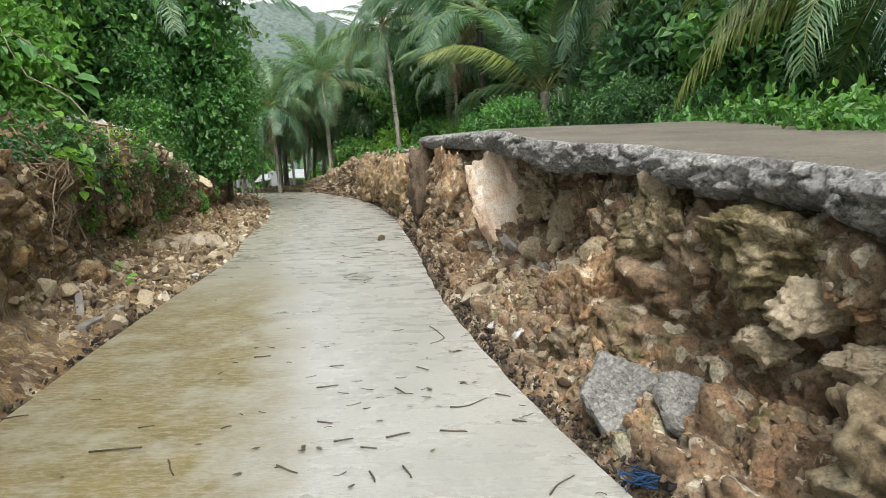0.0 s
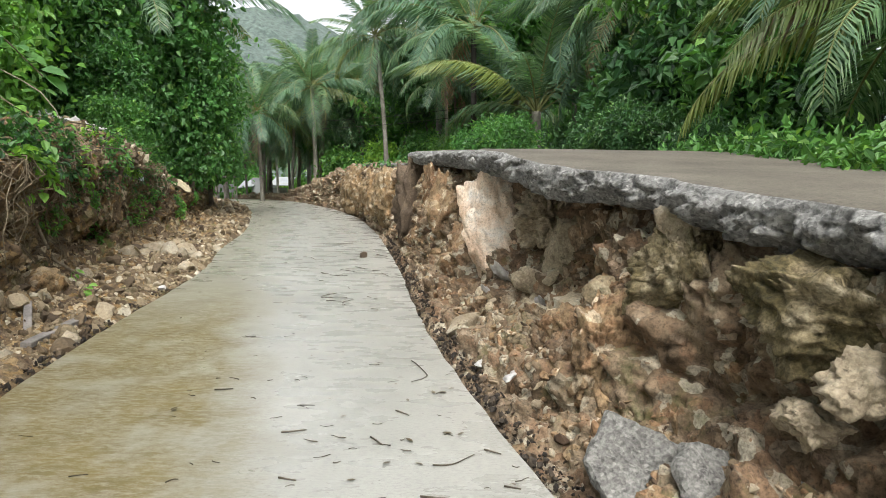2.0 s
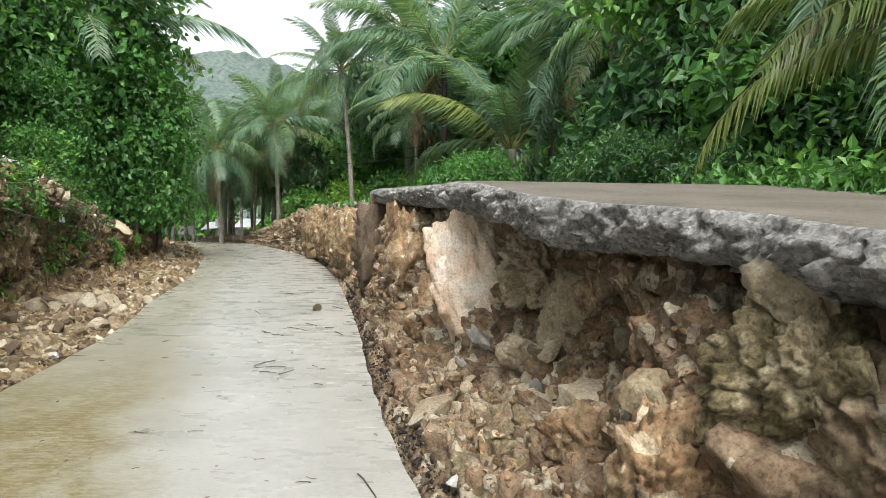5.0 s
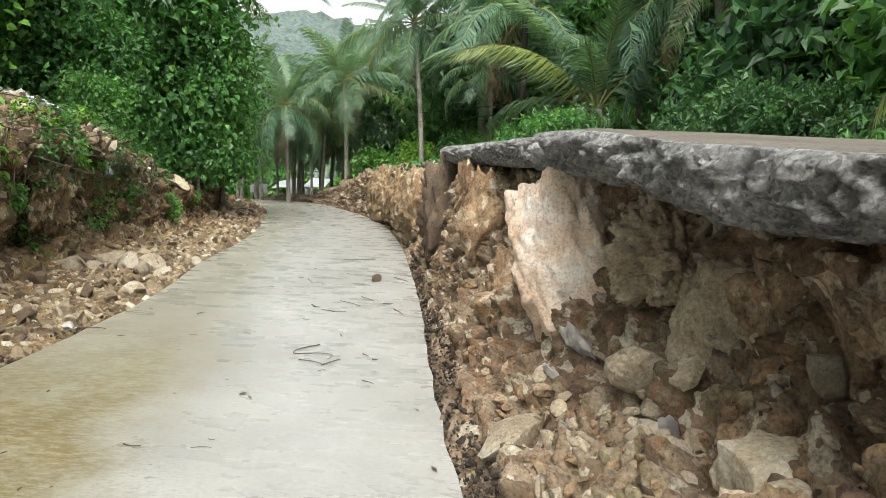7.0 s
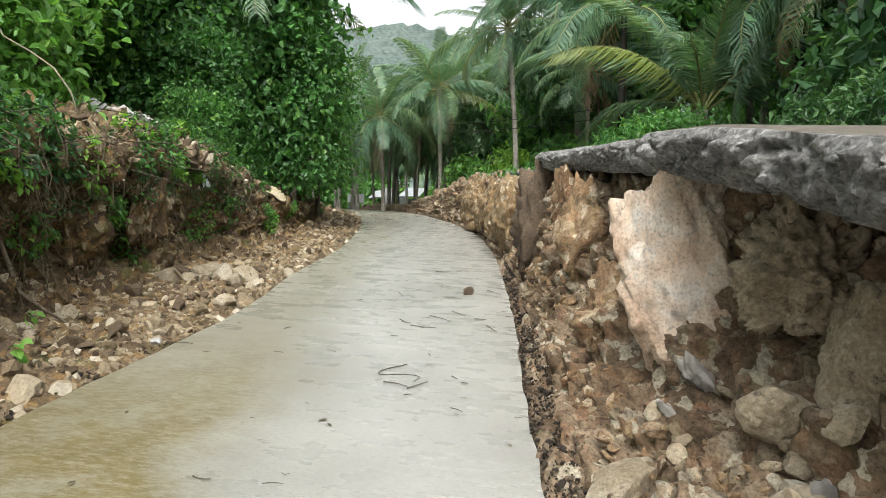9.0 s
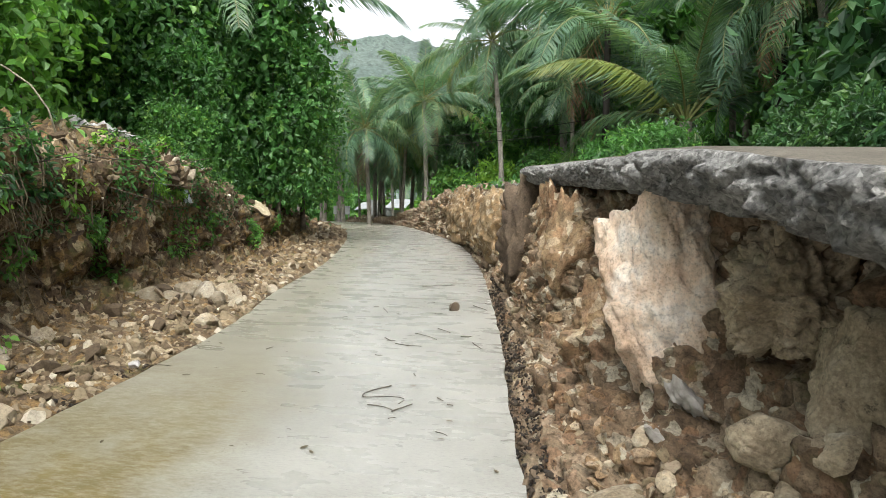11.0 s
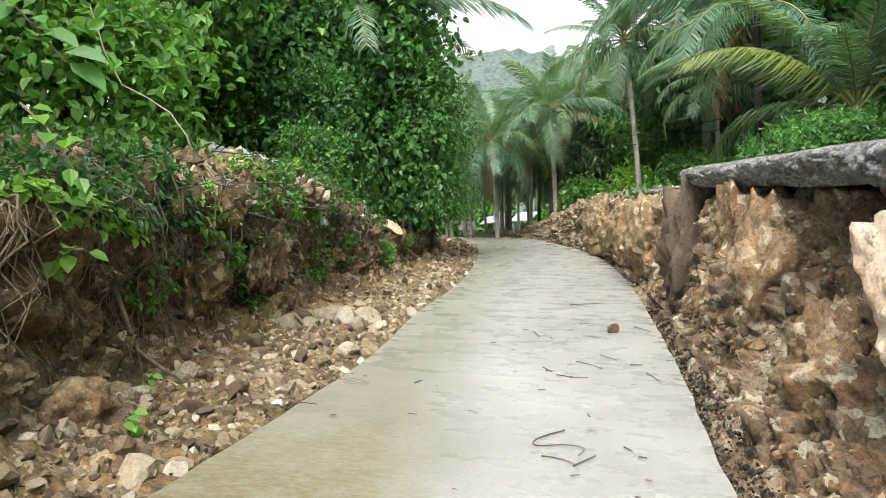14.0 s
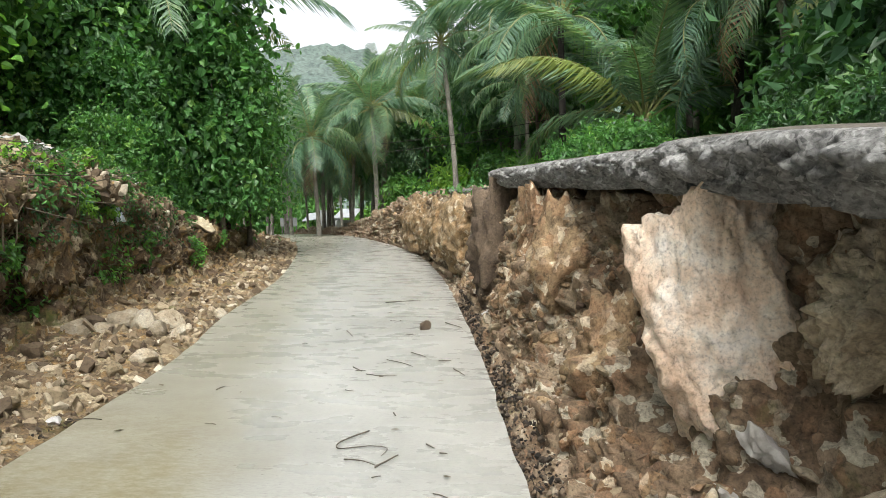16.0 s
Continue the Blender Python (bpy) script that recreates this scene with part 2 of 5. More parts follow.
M_ROAD = concrete_road_mat()
M_EARTH = earth_mat("limestone_earth", [(0.3, (0.0513, 0.0346, 0.021)), (0.44, (0.13, 0.0914, 0.0572)), (0.56, (0.205, 0.158, 0.105)), (0.72, (0.287, 0.256, 0.185))], (0.178, 0.108, 0.0629), (0.383, 0.353, 0.273), 0.6)
M_LEFT = earth_mat("dark_earth", [(0.28, (0.04, 0.028, 0.018)), (0.47, (0.10, 0.068, 0.04)), (0.62, (0.19, 0.145, 0.085)), (0.8, (0.3, 0.25, 0.165))], (0.22, 0.14, 0.055), (0.36, 0.3, 0.2), 0.85)
M_GRAVEL = gravel_mat("broken_limestone", [(0, (0.0528, 0.038, 0.0245)), (0.4, (0.144, 0.108, 0.0666)), (0.85, (0.269, 0.22, 0.145)), (1, (0.442, 0.405, 0.319))])
M_GRAVEL_RED = gravel_mat("broken_reddish_earth", [(0, (0.0547, 0.036, 0.0231)), (0.4, (0.123, 0.0864, 0.0545)), (0.85, (0.199, 0.151, 0.098)), (1, (0.342, 0.302, 0.231))])
M_GRAVEL_DARK = gravel_mat("black_wet_debris", [(0, (0.012, 0.011, 0.01)), (0.7, (0.05, 0.04, 0.03)), (1, (0.16, 0.12, 0.08))])
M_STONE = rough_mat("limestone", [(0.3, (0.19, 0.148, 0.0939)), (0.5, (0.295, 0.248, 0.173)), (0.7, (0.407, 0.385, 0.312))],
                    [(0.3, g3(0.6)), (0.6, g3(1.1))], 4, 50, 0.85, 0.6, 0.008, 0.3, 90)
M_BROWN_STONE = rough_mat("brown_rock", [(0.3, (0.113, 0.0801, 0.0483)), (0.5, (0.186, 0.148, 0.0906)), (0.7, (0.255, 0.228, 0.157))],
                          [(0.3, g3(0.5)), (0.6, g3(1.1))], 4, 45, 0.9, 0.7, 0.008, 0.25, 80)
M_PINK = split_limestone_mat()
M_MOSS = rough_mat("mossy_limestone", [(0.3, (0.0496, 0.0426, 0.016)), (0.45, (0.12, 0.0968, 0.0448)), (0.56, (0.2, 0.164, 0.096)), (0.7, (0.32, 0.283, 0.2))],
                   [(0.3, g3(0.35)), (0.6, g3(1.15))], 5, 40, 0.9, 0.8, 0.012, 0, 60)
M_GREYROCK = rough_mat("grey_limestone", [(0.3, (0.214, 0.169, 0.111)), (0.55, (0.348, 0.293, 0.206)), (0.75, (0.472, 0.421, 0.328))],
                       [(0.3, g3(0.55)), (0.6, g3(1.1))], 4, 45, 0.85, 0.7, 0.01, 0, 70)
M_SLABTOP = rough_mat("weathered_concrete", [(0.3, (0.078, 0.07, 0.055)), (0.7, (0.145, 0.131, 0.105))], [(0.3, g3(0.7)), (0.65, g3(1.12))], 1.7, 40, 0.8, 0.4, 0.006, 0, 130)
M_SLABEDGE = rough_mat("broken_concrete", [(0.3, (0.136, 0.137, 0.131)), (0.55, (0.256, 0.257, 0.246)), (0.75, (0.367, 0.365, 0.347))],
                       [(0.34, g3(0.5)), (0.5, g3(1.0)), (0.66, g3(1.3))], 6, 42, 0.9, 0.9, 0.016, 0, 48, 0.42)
M_SOIL = rough_mat("forest_soil", [(0.3, (0.03, 0.035, 0.015)), (0.6, (0.07, 0.085, 0.03))], [(0.3, g3(0.5)), (0.7, g3(1.2))], 0.7, 9, 0.95, 0.8, 0.06)
M_DARKDIRT = rough_mat("wet_black_dirt", [(0.3, (0.015, 0.013, 0.01)), (0.7, (0.06, 0.05, 0.035))], [(0.3, g3(0.5)), (0.7, g3(1.3))], 5, 40, 0.7, 0.8, 0.02)
M_BARK = rough_mat("bark", [(0.3, (0.06, 0.05, 0.04)), (0.7, (0.2, 0.17, 0.13))], [(0.3, g3(0.5)), (0.7, g3(1.2))], 3, 25, 0.9, 0.7, 0.02, 0.2)
M_BLACKBARK = rough_mat("black_wet_bark", [(0.3, (0.012, 0.011, 0.01)), (0.7, (0.04, 0.035, 0.03))], [(0.3, g3(0.5)), (0.7, g3(1.2))], 3, 25, 0.85, 0.7, 0.02)
M_PALMBARK = rough_mat("palm_bark", [(0.3, (0.13, 0.12, 0.1)), (0.7, (0.33, 0.31, 0.27))], [(0.3, g3(0.5)), (0.7, g3(1.2))], 2, 14, 0.9, 0.7, 0.02, 0.15)
M_TWIG = rough_mat("twig_bark", [(0.3, (0.03, 0.025, 0.02)), (0.7, (0.11, 0.09, 0.06))], [(0.3, g3(0.6)), (0.7, g3(1.2))], 9, 60, 0.8, 0.4, 0.003)
M_ROOT = rough_mat("root_bark", [(0.3, (0.09, 0.07, 0.045)), (0.7, (0.26, 0.21, 0.14))], [(0.3, g3(0.6)), (0.7, g3(1.2))], 5, 40, 0.85, 0.5, 0.006)
M_WOOD = rough_mat("weathered_board", [(0.3, (0.10, 0.095, 0.09)), (0.7, (0.25, 0.23, 0.21))], [(0.3, g3(0.6)), (0.7, g3(1.15))], 4, 50, 0.75, 0.4, 0.004)
M_SACK = rough_mat("dirty_white_sack", [(0.3, (0.225, 0.21, 0.188)), (0.6, (0.435, 0.435, 0.427))], [(0.3, g3(0.8)), (0.7, g3(1.05))], 6, 60, 0.55, 0.3, 0.006)
M_GREYBAG = rough_mat("grey_plastic_bag", [(0.3, (0.2, 0.185, 0.165)), (0.6, (0.37, 0.36, 0.335))], [(0.3, g3(0.8)), (0.7, g3(1.05))], 6, 60, 0.4, 0.3, 0.006)
M_BLUE = rough_mat("blue_plastic", [(0.3, (0.018, 0.096, 0.252)), (0.7, (0.036, 0.18, 0.36))], [(0.3, g3(0.8)), (0.7, g3(1.1))], 8, 60, 0.4, 0.2, 0.003)
M_NAVY = rough_mat("dull_navy_plastic", [(0.3, (0.008, 0.03, 0.08)), (0.7, (0.02, 0.07, 0.16))], [(0.3, g3(0.8)), (0.7, g3(1.1))], 8, 60, 0.5, 0.2, 0.003)
M_SHEET = rough_mat("pale_metal_sheet", [(0.3, (0.22, 0.24, 0.25)), (0.7, (0.36, 0.38, 0.39))], [(0.3, g3(0.85)), (0.7, g3(1.05))], 1, 9, 0.5, 0.1, 0.01)
M_HOUSEWALL = rough_mat("house_wall", [(0.3, (0.2, 0.21, 0.21)), (0.7, (0.3, 0.31, 0.31))], [(0.3, g3(0.85)), (0.7, g3(1.05))], 1, 9, 0.8, 0.1, 0.01)
M_BARS = rough_mat("board_writing", [(0.3, (0.2, 0.2, 0.22)), (0.7, (0.3, 0.3, 0.3))], [(0.3, g3(0.9)), (0.7, g3(1.05))], 3, 20, 0.8, 0.1, 0.004)
# leaf greens carry extra blue, partly in place of milky distance haze
M_LEAF = leaf_mat("broad_leaf", (0.0382, 0.108, 0.0325), (0.0828, 0.222, 0.0568), (0.191, 0.356, 0.0893), 0.45, 0.42)
M_LEAF_BRIGHT = leaf_mat("young_leaf", (0.0856, 0.2, 0.0447), (0.158, 0.342, 0.0715), (0.285, 0.457, 0.125), 0.45, 0.48)
M_LEAF_DARK = leaf_mat("shade_leaf", (0.0229, 0.0637, 0.0293), (0.051, 0.134, 0.0487), (0.102, 0.204, 0.0731), 0.45, 0.4)
# palm green also lightened, the far grove's haze being in the colour
M_PALM = leaf_mat("palm_leaflet", (0.0621, 0.13, 0.087), (0.13, 0.236, 0.148), (0.236, 0.323, 0.209), 0.4, 0.38)
M_PALM_YELLOW = leaf_mat("yellow_palm_leaflet", (0.1, 0.14, 0.04), (0.16, 0.215, 0.07), (0.26, 0.29, 0.11), 0.4, 0.35)
M_DRY = leaf_mat("dry_palm_leaflet", (0.11, 0.075, 0.05), (0.2, 0.14, 0.09), (0.32, 0.25, 0.17), 0.7, 0.2)
M_STALK = rough_mat("palm_stalk", [(0.3, (0.12, 0.15, 0.05)), (0.7, (0.26, 0.26, 0.1))], [(0.3, g3(0.8)), (0.7, g3(1.1))], 2, 20, 0.6, 0.2, 0.005)
# pale grey-green: distance haze is mixed into the forest's base colour
M_HILL = rough_mat("hazed_far_forest", [(0.3, (0.0744, 0.107, 0.0925)), (0.7, (0.13, 0.168, 0.147))], [(0.3, g3(0.35)), (0.7, g3(1.3))], 0.06, 0.5, 1.0, 0.6, 1.0)


# ---- building helpers ----
def mesh_of(name, verts, faces, mats, smooth=True, indices=None):
    me = bpy.data.meshes.new(name)
    me.from_pydata([tuple(v) for v in verts], [], [tuple(f) for f in faces])
    for m in (mats if isinstance(mats, (list, tuple)) else [mats]):
        me.materials.append(m)
    if indices is not None:
        me.polygons.foreach_set("material_index", np.asarray(indices, dtype=np.int32))
    me.polygons.foreach_set("use_smooth", np.full(len(me.polygons), smooth))
    me.update()
    return me


def child(name, me, parent, m=None, label=""):
    ob = new(name, me)
    ob.parent = parent
    if m is not None:
        ob.matrix_basis = m
    if label:
        ob["label"] = label
    return ob


def grid_faces(rows, cols):
    i = np.arange(rows - 1)[:, None] * cols + np.arange(cols - 1)[None, :]
    return np.stack([i, i + 1, i + cols + 1, i + cols], -1).reshape(-1, 4).tolist()


def tube(points, radii, sides=6):
    """Verts and faces of a tapered tube along points."""
    pts = [Vector(p) for p in points]
    verts, faces = [], []
    for k, p in enumerate(pts):
        d = (pts[min(k + 1, len(pts) - 1)] - pts[max(k - 1, 0)]).normalized()
        a = d.orthogonal().normalized() if k == 0 else (a - d * a.dot(d)).normalized()
        b = d.cross(a)
        for s in range(sides):
            t = 2 * math.pi * s / sides
            verts.append(p + (a * math.cos(t) + b * math.sin(t)) * radii[k])
    for k in range(len(pts) - 1):
        for s in range(sides):
            q = (s + 1) % sides
            faces.append((k * sides + s, k * sides + q, (k + 1) * sides + q, (k + 1) * sides + s))
    faces.append(tuple(reversed(range(sides))))
    faces.append(tuple((len(pts) - 1) * sides + s for s in range(sides)))
    return verts, faces


def join(pieces):
    verts, faces = [], []
    for v, f in pieces:
        n = len(verts)
        verts.extend(v)
        faces.extend(tuple(i + n for i in q) for q in f)
    return verts, faces


def cells(p):
    """Bulging cells with narrow clefts between them, 0 to about 0.5."""
    d = noise.voronoi(p)[0]
    return min(d[1] - d[0], 0.5)


def fbm(p, octaves=4):
    return noise.fractal(p, 0.9, 2.1, octaves)


def spline(xs, vs):
    """A smooth curve through a table, as a function."""
    xs, vs = np.array(xs, float), np.array(vs, float)
    slopes = np.gradient(vs, xs)

    def at(x):
        k = int(np.clip(np.searchsorted(xs, x) - 1, 0, len(xs) - 2))
        h = xs[k + 1] - xs[k]
        u = (x - xs[k]) / h
        if u < 0:
            return vs[0] + slopes[0] * (x - xs[0])
        if u > 1:
            return vs[-1] + slopes[-1] * (x - xs[-1])
        return ((1 + 2 * u) * (1 - u) ** 2 * vs[k] + u * (1 - u) ** 2 * h * slopes[k] + u * u * (3 - 2 * u) * vs[k + 1] + u * u * (u - 1) * h * slopes[k + 1])
    return at


# ---- plan: the new road's two edges, the banks and the old slab ----
road_right = spline([-14, -3, 1.86, 2.9, 4.15, 6.2, 8.4, 9.9, 12.9, 17.5, 22.9, 28.5, 31.8, 38, 48, 60], [7.5, 3.85, 2.4, 2.1, 1.8, 1.38, 1.04, 0.84, 0.36, -0.48, -1.85, -4.1, -5.5, -8.8, -15.5, -25])
road_left = spline([-14, -3, 3.1, 4.3, 6.4, 8.3, 10.3, 12.5, 16.2, 20.6, 25.4, 29, 32, 38, 48, 60], [3.6, 0.1, -1.27, -1.48, -1.76, -1.95, -2.22, -2.74, -3.38, -4.48, -5.93, -7.3, -8.6, -12, -19, -29])


def road_z(y):
    return -0.0016 * max(0.0, y - 25.0) ** 2


def strip_ys(*spans):
    out = []
    for a, b, step in spans:
        out += list(np.arange(a, b, step))
    return out + [spans[-1][1]]


road = new("road")
tagged(road, "pale grey brushed concrete lane, damp and stained", "road", kind="structure")


def road_panel(y0, y1, skew0, skew1, step):
    rows, cols = max(2, int((y1 - y0) / step)), 22
    verts = []
    for i in range(rows + 1):
        for j in range(-1, cols + 2):
            u = min(max(j / cols, 0), 1)
            y = y0 + skew0 * u + (y1 - y0 + (skew1 - skew0) * u) * i / rows
            x = road_left(y) * (1 - u) + road_right(y) * u
            edge = 0.022 * noise.noise((y * 2.3, u * 9, 4)) * (1 if u in (0, 1) else 0)
            z = road_z(y) + 0.006 * noise.noise((x * 0.8, y * 0.8, 0))
            verts.append((x + edge, y, z if 0 <= j <= cols else z - 0.16))
    return mesh_of("panel", verts, grid_faces(rows + 1, cols + 3), M_ROAD, False)


for y0, y1, s0, s1, step in ((-14, 16.62, 0, 0.83, 0.15), (16.65, 30, 0.83, 0.6, 0.3), (30.02, 60, 0.6, 0, 0.6)):
    child("panel", road_panel(y0, y1, s0, s1, step), road)

# ---- banks, slab, ground ----
slab_edge = spline([-8, 0, 1.2, 2.53, 2.95, 3.75, 4.55, 5.54, 6.3, 7.5, 9.96, 12, 13.2], [4.6, 3.62, 3.3, 3.04, 2.9, 2.72, 2.4, 2.14, 2.0, 1.84, 1.45, 0.98, 0.72])
slab_top = spline([-8, 0, 2.53, 3.9, 4.75, 6.3, 8, 10, 13.2], [0.75, 1.3, 1.48, 1.575, 1.62, 1.75, 1.815, 1.86, 1.9])
bank_top = spline([-8, 0, 2.5, 4.75, 6.3, 8, 10, 13, 14, 16, 20, 27, 30, 33, 37, 44], [0.5, 1.08, 1.26, 1.4, 1.53, 1.6, 1.64, 1.7, 1.64, 1.56, 1.56, 1.42, 1.0, 0.7, 0.25, -0.5])
left_foot = spline([-8, 3.8, 5.3, 7, 8, 9.1, 10.3, 12.7, 16, 20.3, 26.9, 34, 44], [0.2, -2.0, -2.45, -2.95, -3.3, -3.62, -3.85, -4.4, -5.05, -5.95, -7.9, -11.2, -18])
left_top = spline([-8, 4, 7.5, 9.5, 11.5, 13.5, 15, 16.5, 18, 20, 24, 30, 44], [1.5, 1.8, 2.05, 2.1, 2.22, 2.1, 1.85, 1.4, 1.15, 0.95, 0.7, 0.2, -1])


def hump(y, a, b, soft=0.5):
    return 1 / (1 + math.exp(-(y - a) / soft * 4)) * 1 / (1 + math.exp((y - b) / soft * 4))


def right_profile(y):
    r, zt = road_right(y), bank_top(y)
    k = max(0.15, zt / 1.5)
    hollow, cleft, steep = hump(y, 4.3, 6.6, 0.35), hump(y, 6.7, 9.4, 0.4), hump(y, 9.5, 40, 1)
    far = hump(y, 15, 60, 2)
    nook = hump(y, 0.6, 3.2, 0.3)
    lip = min(slab_edge(min(y, 13.2)) - road_right(min(y, 13.2)), 1.2)
    pts = [(-0.02, -0.1), (0.1, -0.04), (0.2 - 0.05 * far, 0.02), (0.34 - 0.12 * far, 0.14), (0.5 - 0.12 * (steep + far) + 0.22 * hollow + 0.3 * nook + 0.1 * cleft, 0.42), (0.62 - 0.15 * (steep + 1.1 * far) + 0.5 * hollow + 0.3 * nook + 0.2 * cleft, 0.75),
           (0.72 - 0.17 * (steep + 1.2 * far) + 0.5 * hollow + 0.3 * cleft + 0.2 * nook, 1.05), (max(0.78 - 0.15 * (steep + 1.5 * far), (lip + 0.05) * (1 - far)) + 0.42 * hollow + 0.3 * cleft, 1.28),
           (max(0.95 - 0.4 * far, (lip + 0.25) * (1 - far)) + 0.35 * hollow + 0.2 * cleft, 1.44), (1.75, 1.34 + 0.16 * far), (3.0, 1.3 + 0.3 * far)]
    return [(r + d, road_z(y) + (z * k if z > 0 else z)) for d, z in pts]


def left_profile(y):
    l, f, zt = road_left(y), left_foot(y), left_top(y)
    k = max(0.2, zt / 2.0)
    cave = 0.42 * hump(y, 6.8, 15, 0.8) * (0.65 + 0.8 * noise.noise((y * 0.9, 3, 0)))
    brow = 0.1 * hump(y, 7, 14.5, 0.8) * (1 + noise.noise((y * 1.3, 8, 0)))
    low = 1 - 0.45 * hump(y, 7.8, 40, 0.7)
    pts = [(l + 0.02, -0.1), (l - 0.12, -0.03), (l * 0.7 + f * 0.3, 0.04), (l * 0.35 + f * 0.65, 0.11 * low), (f + 0.14, 0.22 * low), (f, 0.3 * low + 0.02), (f - cave, 0.45), (f - cave * 0.8 - 0.03, 0.85),
           (f - 0.05 - 0.3 * cave, 1.2), (f - 0.08 + brow, 1.52), (f - 0.26 + brow, 1.76), (f - 0.8, 1.95), (f - 1.7, 2.08), (f - 2.8, 2.2), (f - 4.5, 2.4)]
    return [(x, road_z(y) + (z * (k if z > 0.4 else 1) if z > 0 else z)) for x, z in pts]


def bank(name, ys, profile, cols, outward, mat, amount, seed, split):
    P = np.zeros((len(ys), cols, 3))
    for i, y in enumerate(ys):
        pr = np.array(profile(y))
        s = np.concatenate([[0], np.cumsum(np.hypot(*np.diff(pr, axis=0).T))])
        # finer towards the road, coarser at the far top
        s2 = s.copy()
        for k in range(split, len(s)):
            s2[k] = s2[k - 1] + (s[k] - s[k - 1]) * 0.3
        q = np.interp(s2[-1] * np.linspace(0, 1, cols), s2, s)
        P[i, :, 0], P[i, :, 1], P[i, :, 2] = np.interp(q, s, pr[:, 0]), y, np.interp(q, s, pr[:, 1])
    du, dv = np.gradient(P, axis=1), np.gradient(P, axis=0)
    N = np.cross(du, dv)
    N /= np.linalg.norm(N, axis=2, keepdims=True) + 1e-9
    N *= np.where((N * np.array(outward)).sum(2) < 0, -1, 1)[:, :, None]
    off = Vector((seed * 3.7, seed * 1.3, 0))
    for i in range(len(ys)):
        for j in range(cols):
            p = Vector(P[i, j])
            u = j / (cols - 1)
            fade = min(1.0, u * 9)
            q = p + off
            w = Vector((fbm(q * 2.0, 2), fbm(q * 2.0 + Vector((9, 0, 0)), 2), 0)) * 0.12
            d = 0.15 * fbm(q * 1.1, 3) + 0.42 * (cells((q + w) * 1.9) - 0.2) + 0.2 * (cells((q + w * 0.7) * 4.7) - 0.2) + 0.08 * (cells(q * 11.0 + w * 4) - 0.2) + 0.16 * (abs(noise.noise(q * 3.3 + w * 3)) - 0.2) + 0.10 * (abs(noise.noise(q * 7.1)) - 0.2) + 0.06 * (abs(noise.noise(q * 15)) - 0.2) + 0.035 * (abs(noise.noise(q * 33)) - 0.2)
            P[i, j] += N[i, j] * d * fade * amount(p, u)
    ob = new(name, mesh_of(name, P.reshape(-1, 3), grid_faces(len(ys), cols), mat, True))
    return ob, P, N


right_bank, RP, RN = bank("right_bank", strip_ys((-8, 0.5, 0.15), (0.5, 9.2, 0.017), (9.2, 16, 0.03), (16, 30, 0.06), (30, 44, 0.2)), right_profile, 165, (-1, 0, 0.6), M_EARTH,
                          lambda p, u: 0.35 if u > 0.8 else (0.8 if p.y < 16 else 0.9), 1, 9)
tagged(right_bank, "cut bank of brown earth and crumbling limestone", "earth bank", kind="structure")
left_bank, LP, LN = bank("left_bank", strip_ys((-8, 5, 0.2), (5, 14, 0.03), (14, 22, 0.06), (22, 44, 0.2)), left_profile, 120, (1, 0, 0.6), M_LEFT,
                         lambda p, u: 0.4 if u < 0.3 else 0.9, 2, 12)
tagged(left_bank, "undercut dark earth bank with limestone rubble at its foot", "earth bank", kind="structure")


def ground_z(x, y):
    base = max(road_z(y), -2.3) - 0.45
    def step(v):
        v = min(max(v, 0), 1)
        return v * v * (3 - 2 * v)
    yc = min(max(y, -8), 44)
    right = step((x - road_right(y) - 1.6) / 1.0) * (bank_top(yc) - base - 0.06 + 0.05 * max(0, x - road_right(y) - 4)) if y < 60 else 0
    left = step((left_foot(yc) - 2.6 - x) / 1.4) * (left_top(yc) * 1.15 - base - 0.1 + 0.05 * max(0, left_foot(yc) - 4 - x)) if y < 60 else 0
    fade = 1 - step((y - 34) / 24)
    out = base + (max(right, 0) + max(left, 0)) * fade
    return min(out, 14) + 0.08 * noise.noise((x * 0.5, y * 0.5, 0))


def spread(lo, hi, centre, fine, reach):
    inner = np.arange(centre - reach, centre + reach, fine)
    return np.concatenate([np.linspace(lo, centre - reach - 8, 14), inner, np.linspace(centre + reach + 8, hi, 14)])


gx, gy = spread(-900, 900, 0, 0.7, 30), spread(-300, 1500, 20, 0.8, 40)
ground = new("ground", mesh_of("ground", [(x, y, ground_z(x, y) if abs(x) < 60 and -60 < y < 90 else -2.7) for y in gy for x in gx], grid_faces(len(gy), len(gx)), M_SOIL))
tagged(ground, "dark forest floor under the trees", "ground", kind="structure")

# far wooded hill, its haze painted into the material colour
hv = []
for j in range(70):
    for i in range(150):
        x, y = -420 + i * 6.0, 210 + j * 4.0
        ridge = 58 + 34 * math.exp(-((x + 150) / 110) ** 2) + 4 * math.sin(x * 0.05) + 25 * math.exp(-((x - 140) / 120) ** 2)
        u = j / 69
        z = ridge * math.sin(min(1, u * 1.25) * math.pi / 2) + 5 * noise.noise((x * 0.03, y * 0.03, 1)) + 9 * cells(Vector((x * 0.09, y * 0.09, 0)))
        hv.append((x + 2 * noise.noise((x, y, 3)), y, z - 6))
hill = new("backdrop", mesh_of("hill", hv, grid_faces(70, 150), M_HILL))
tagged(hill, "distant forested hillside with haze in its grey-green colour", "hill", kind="structure")


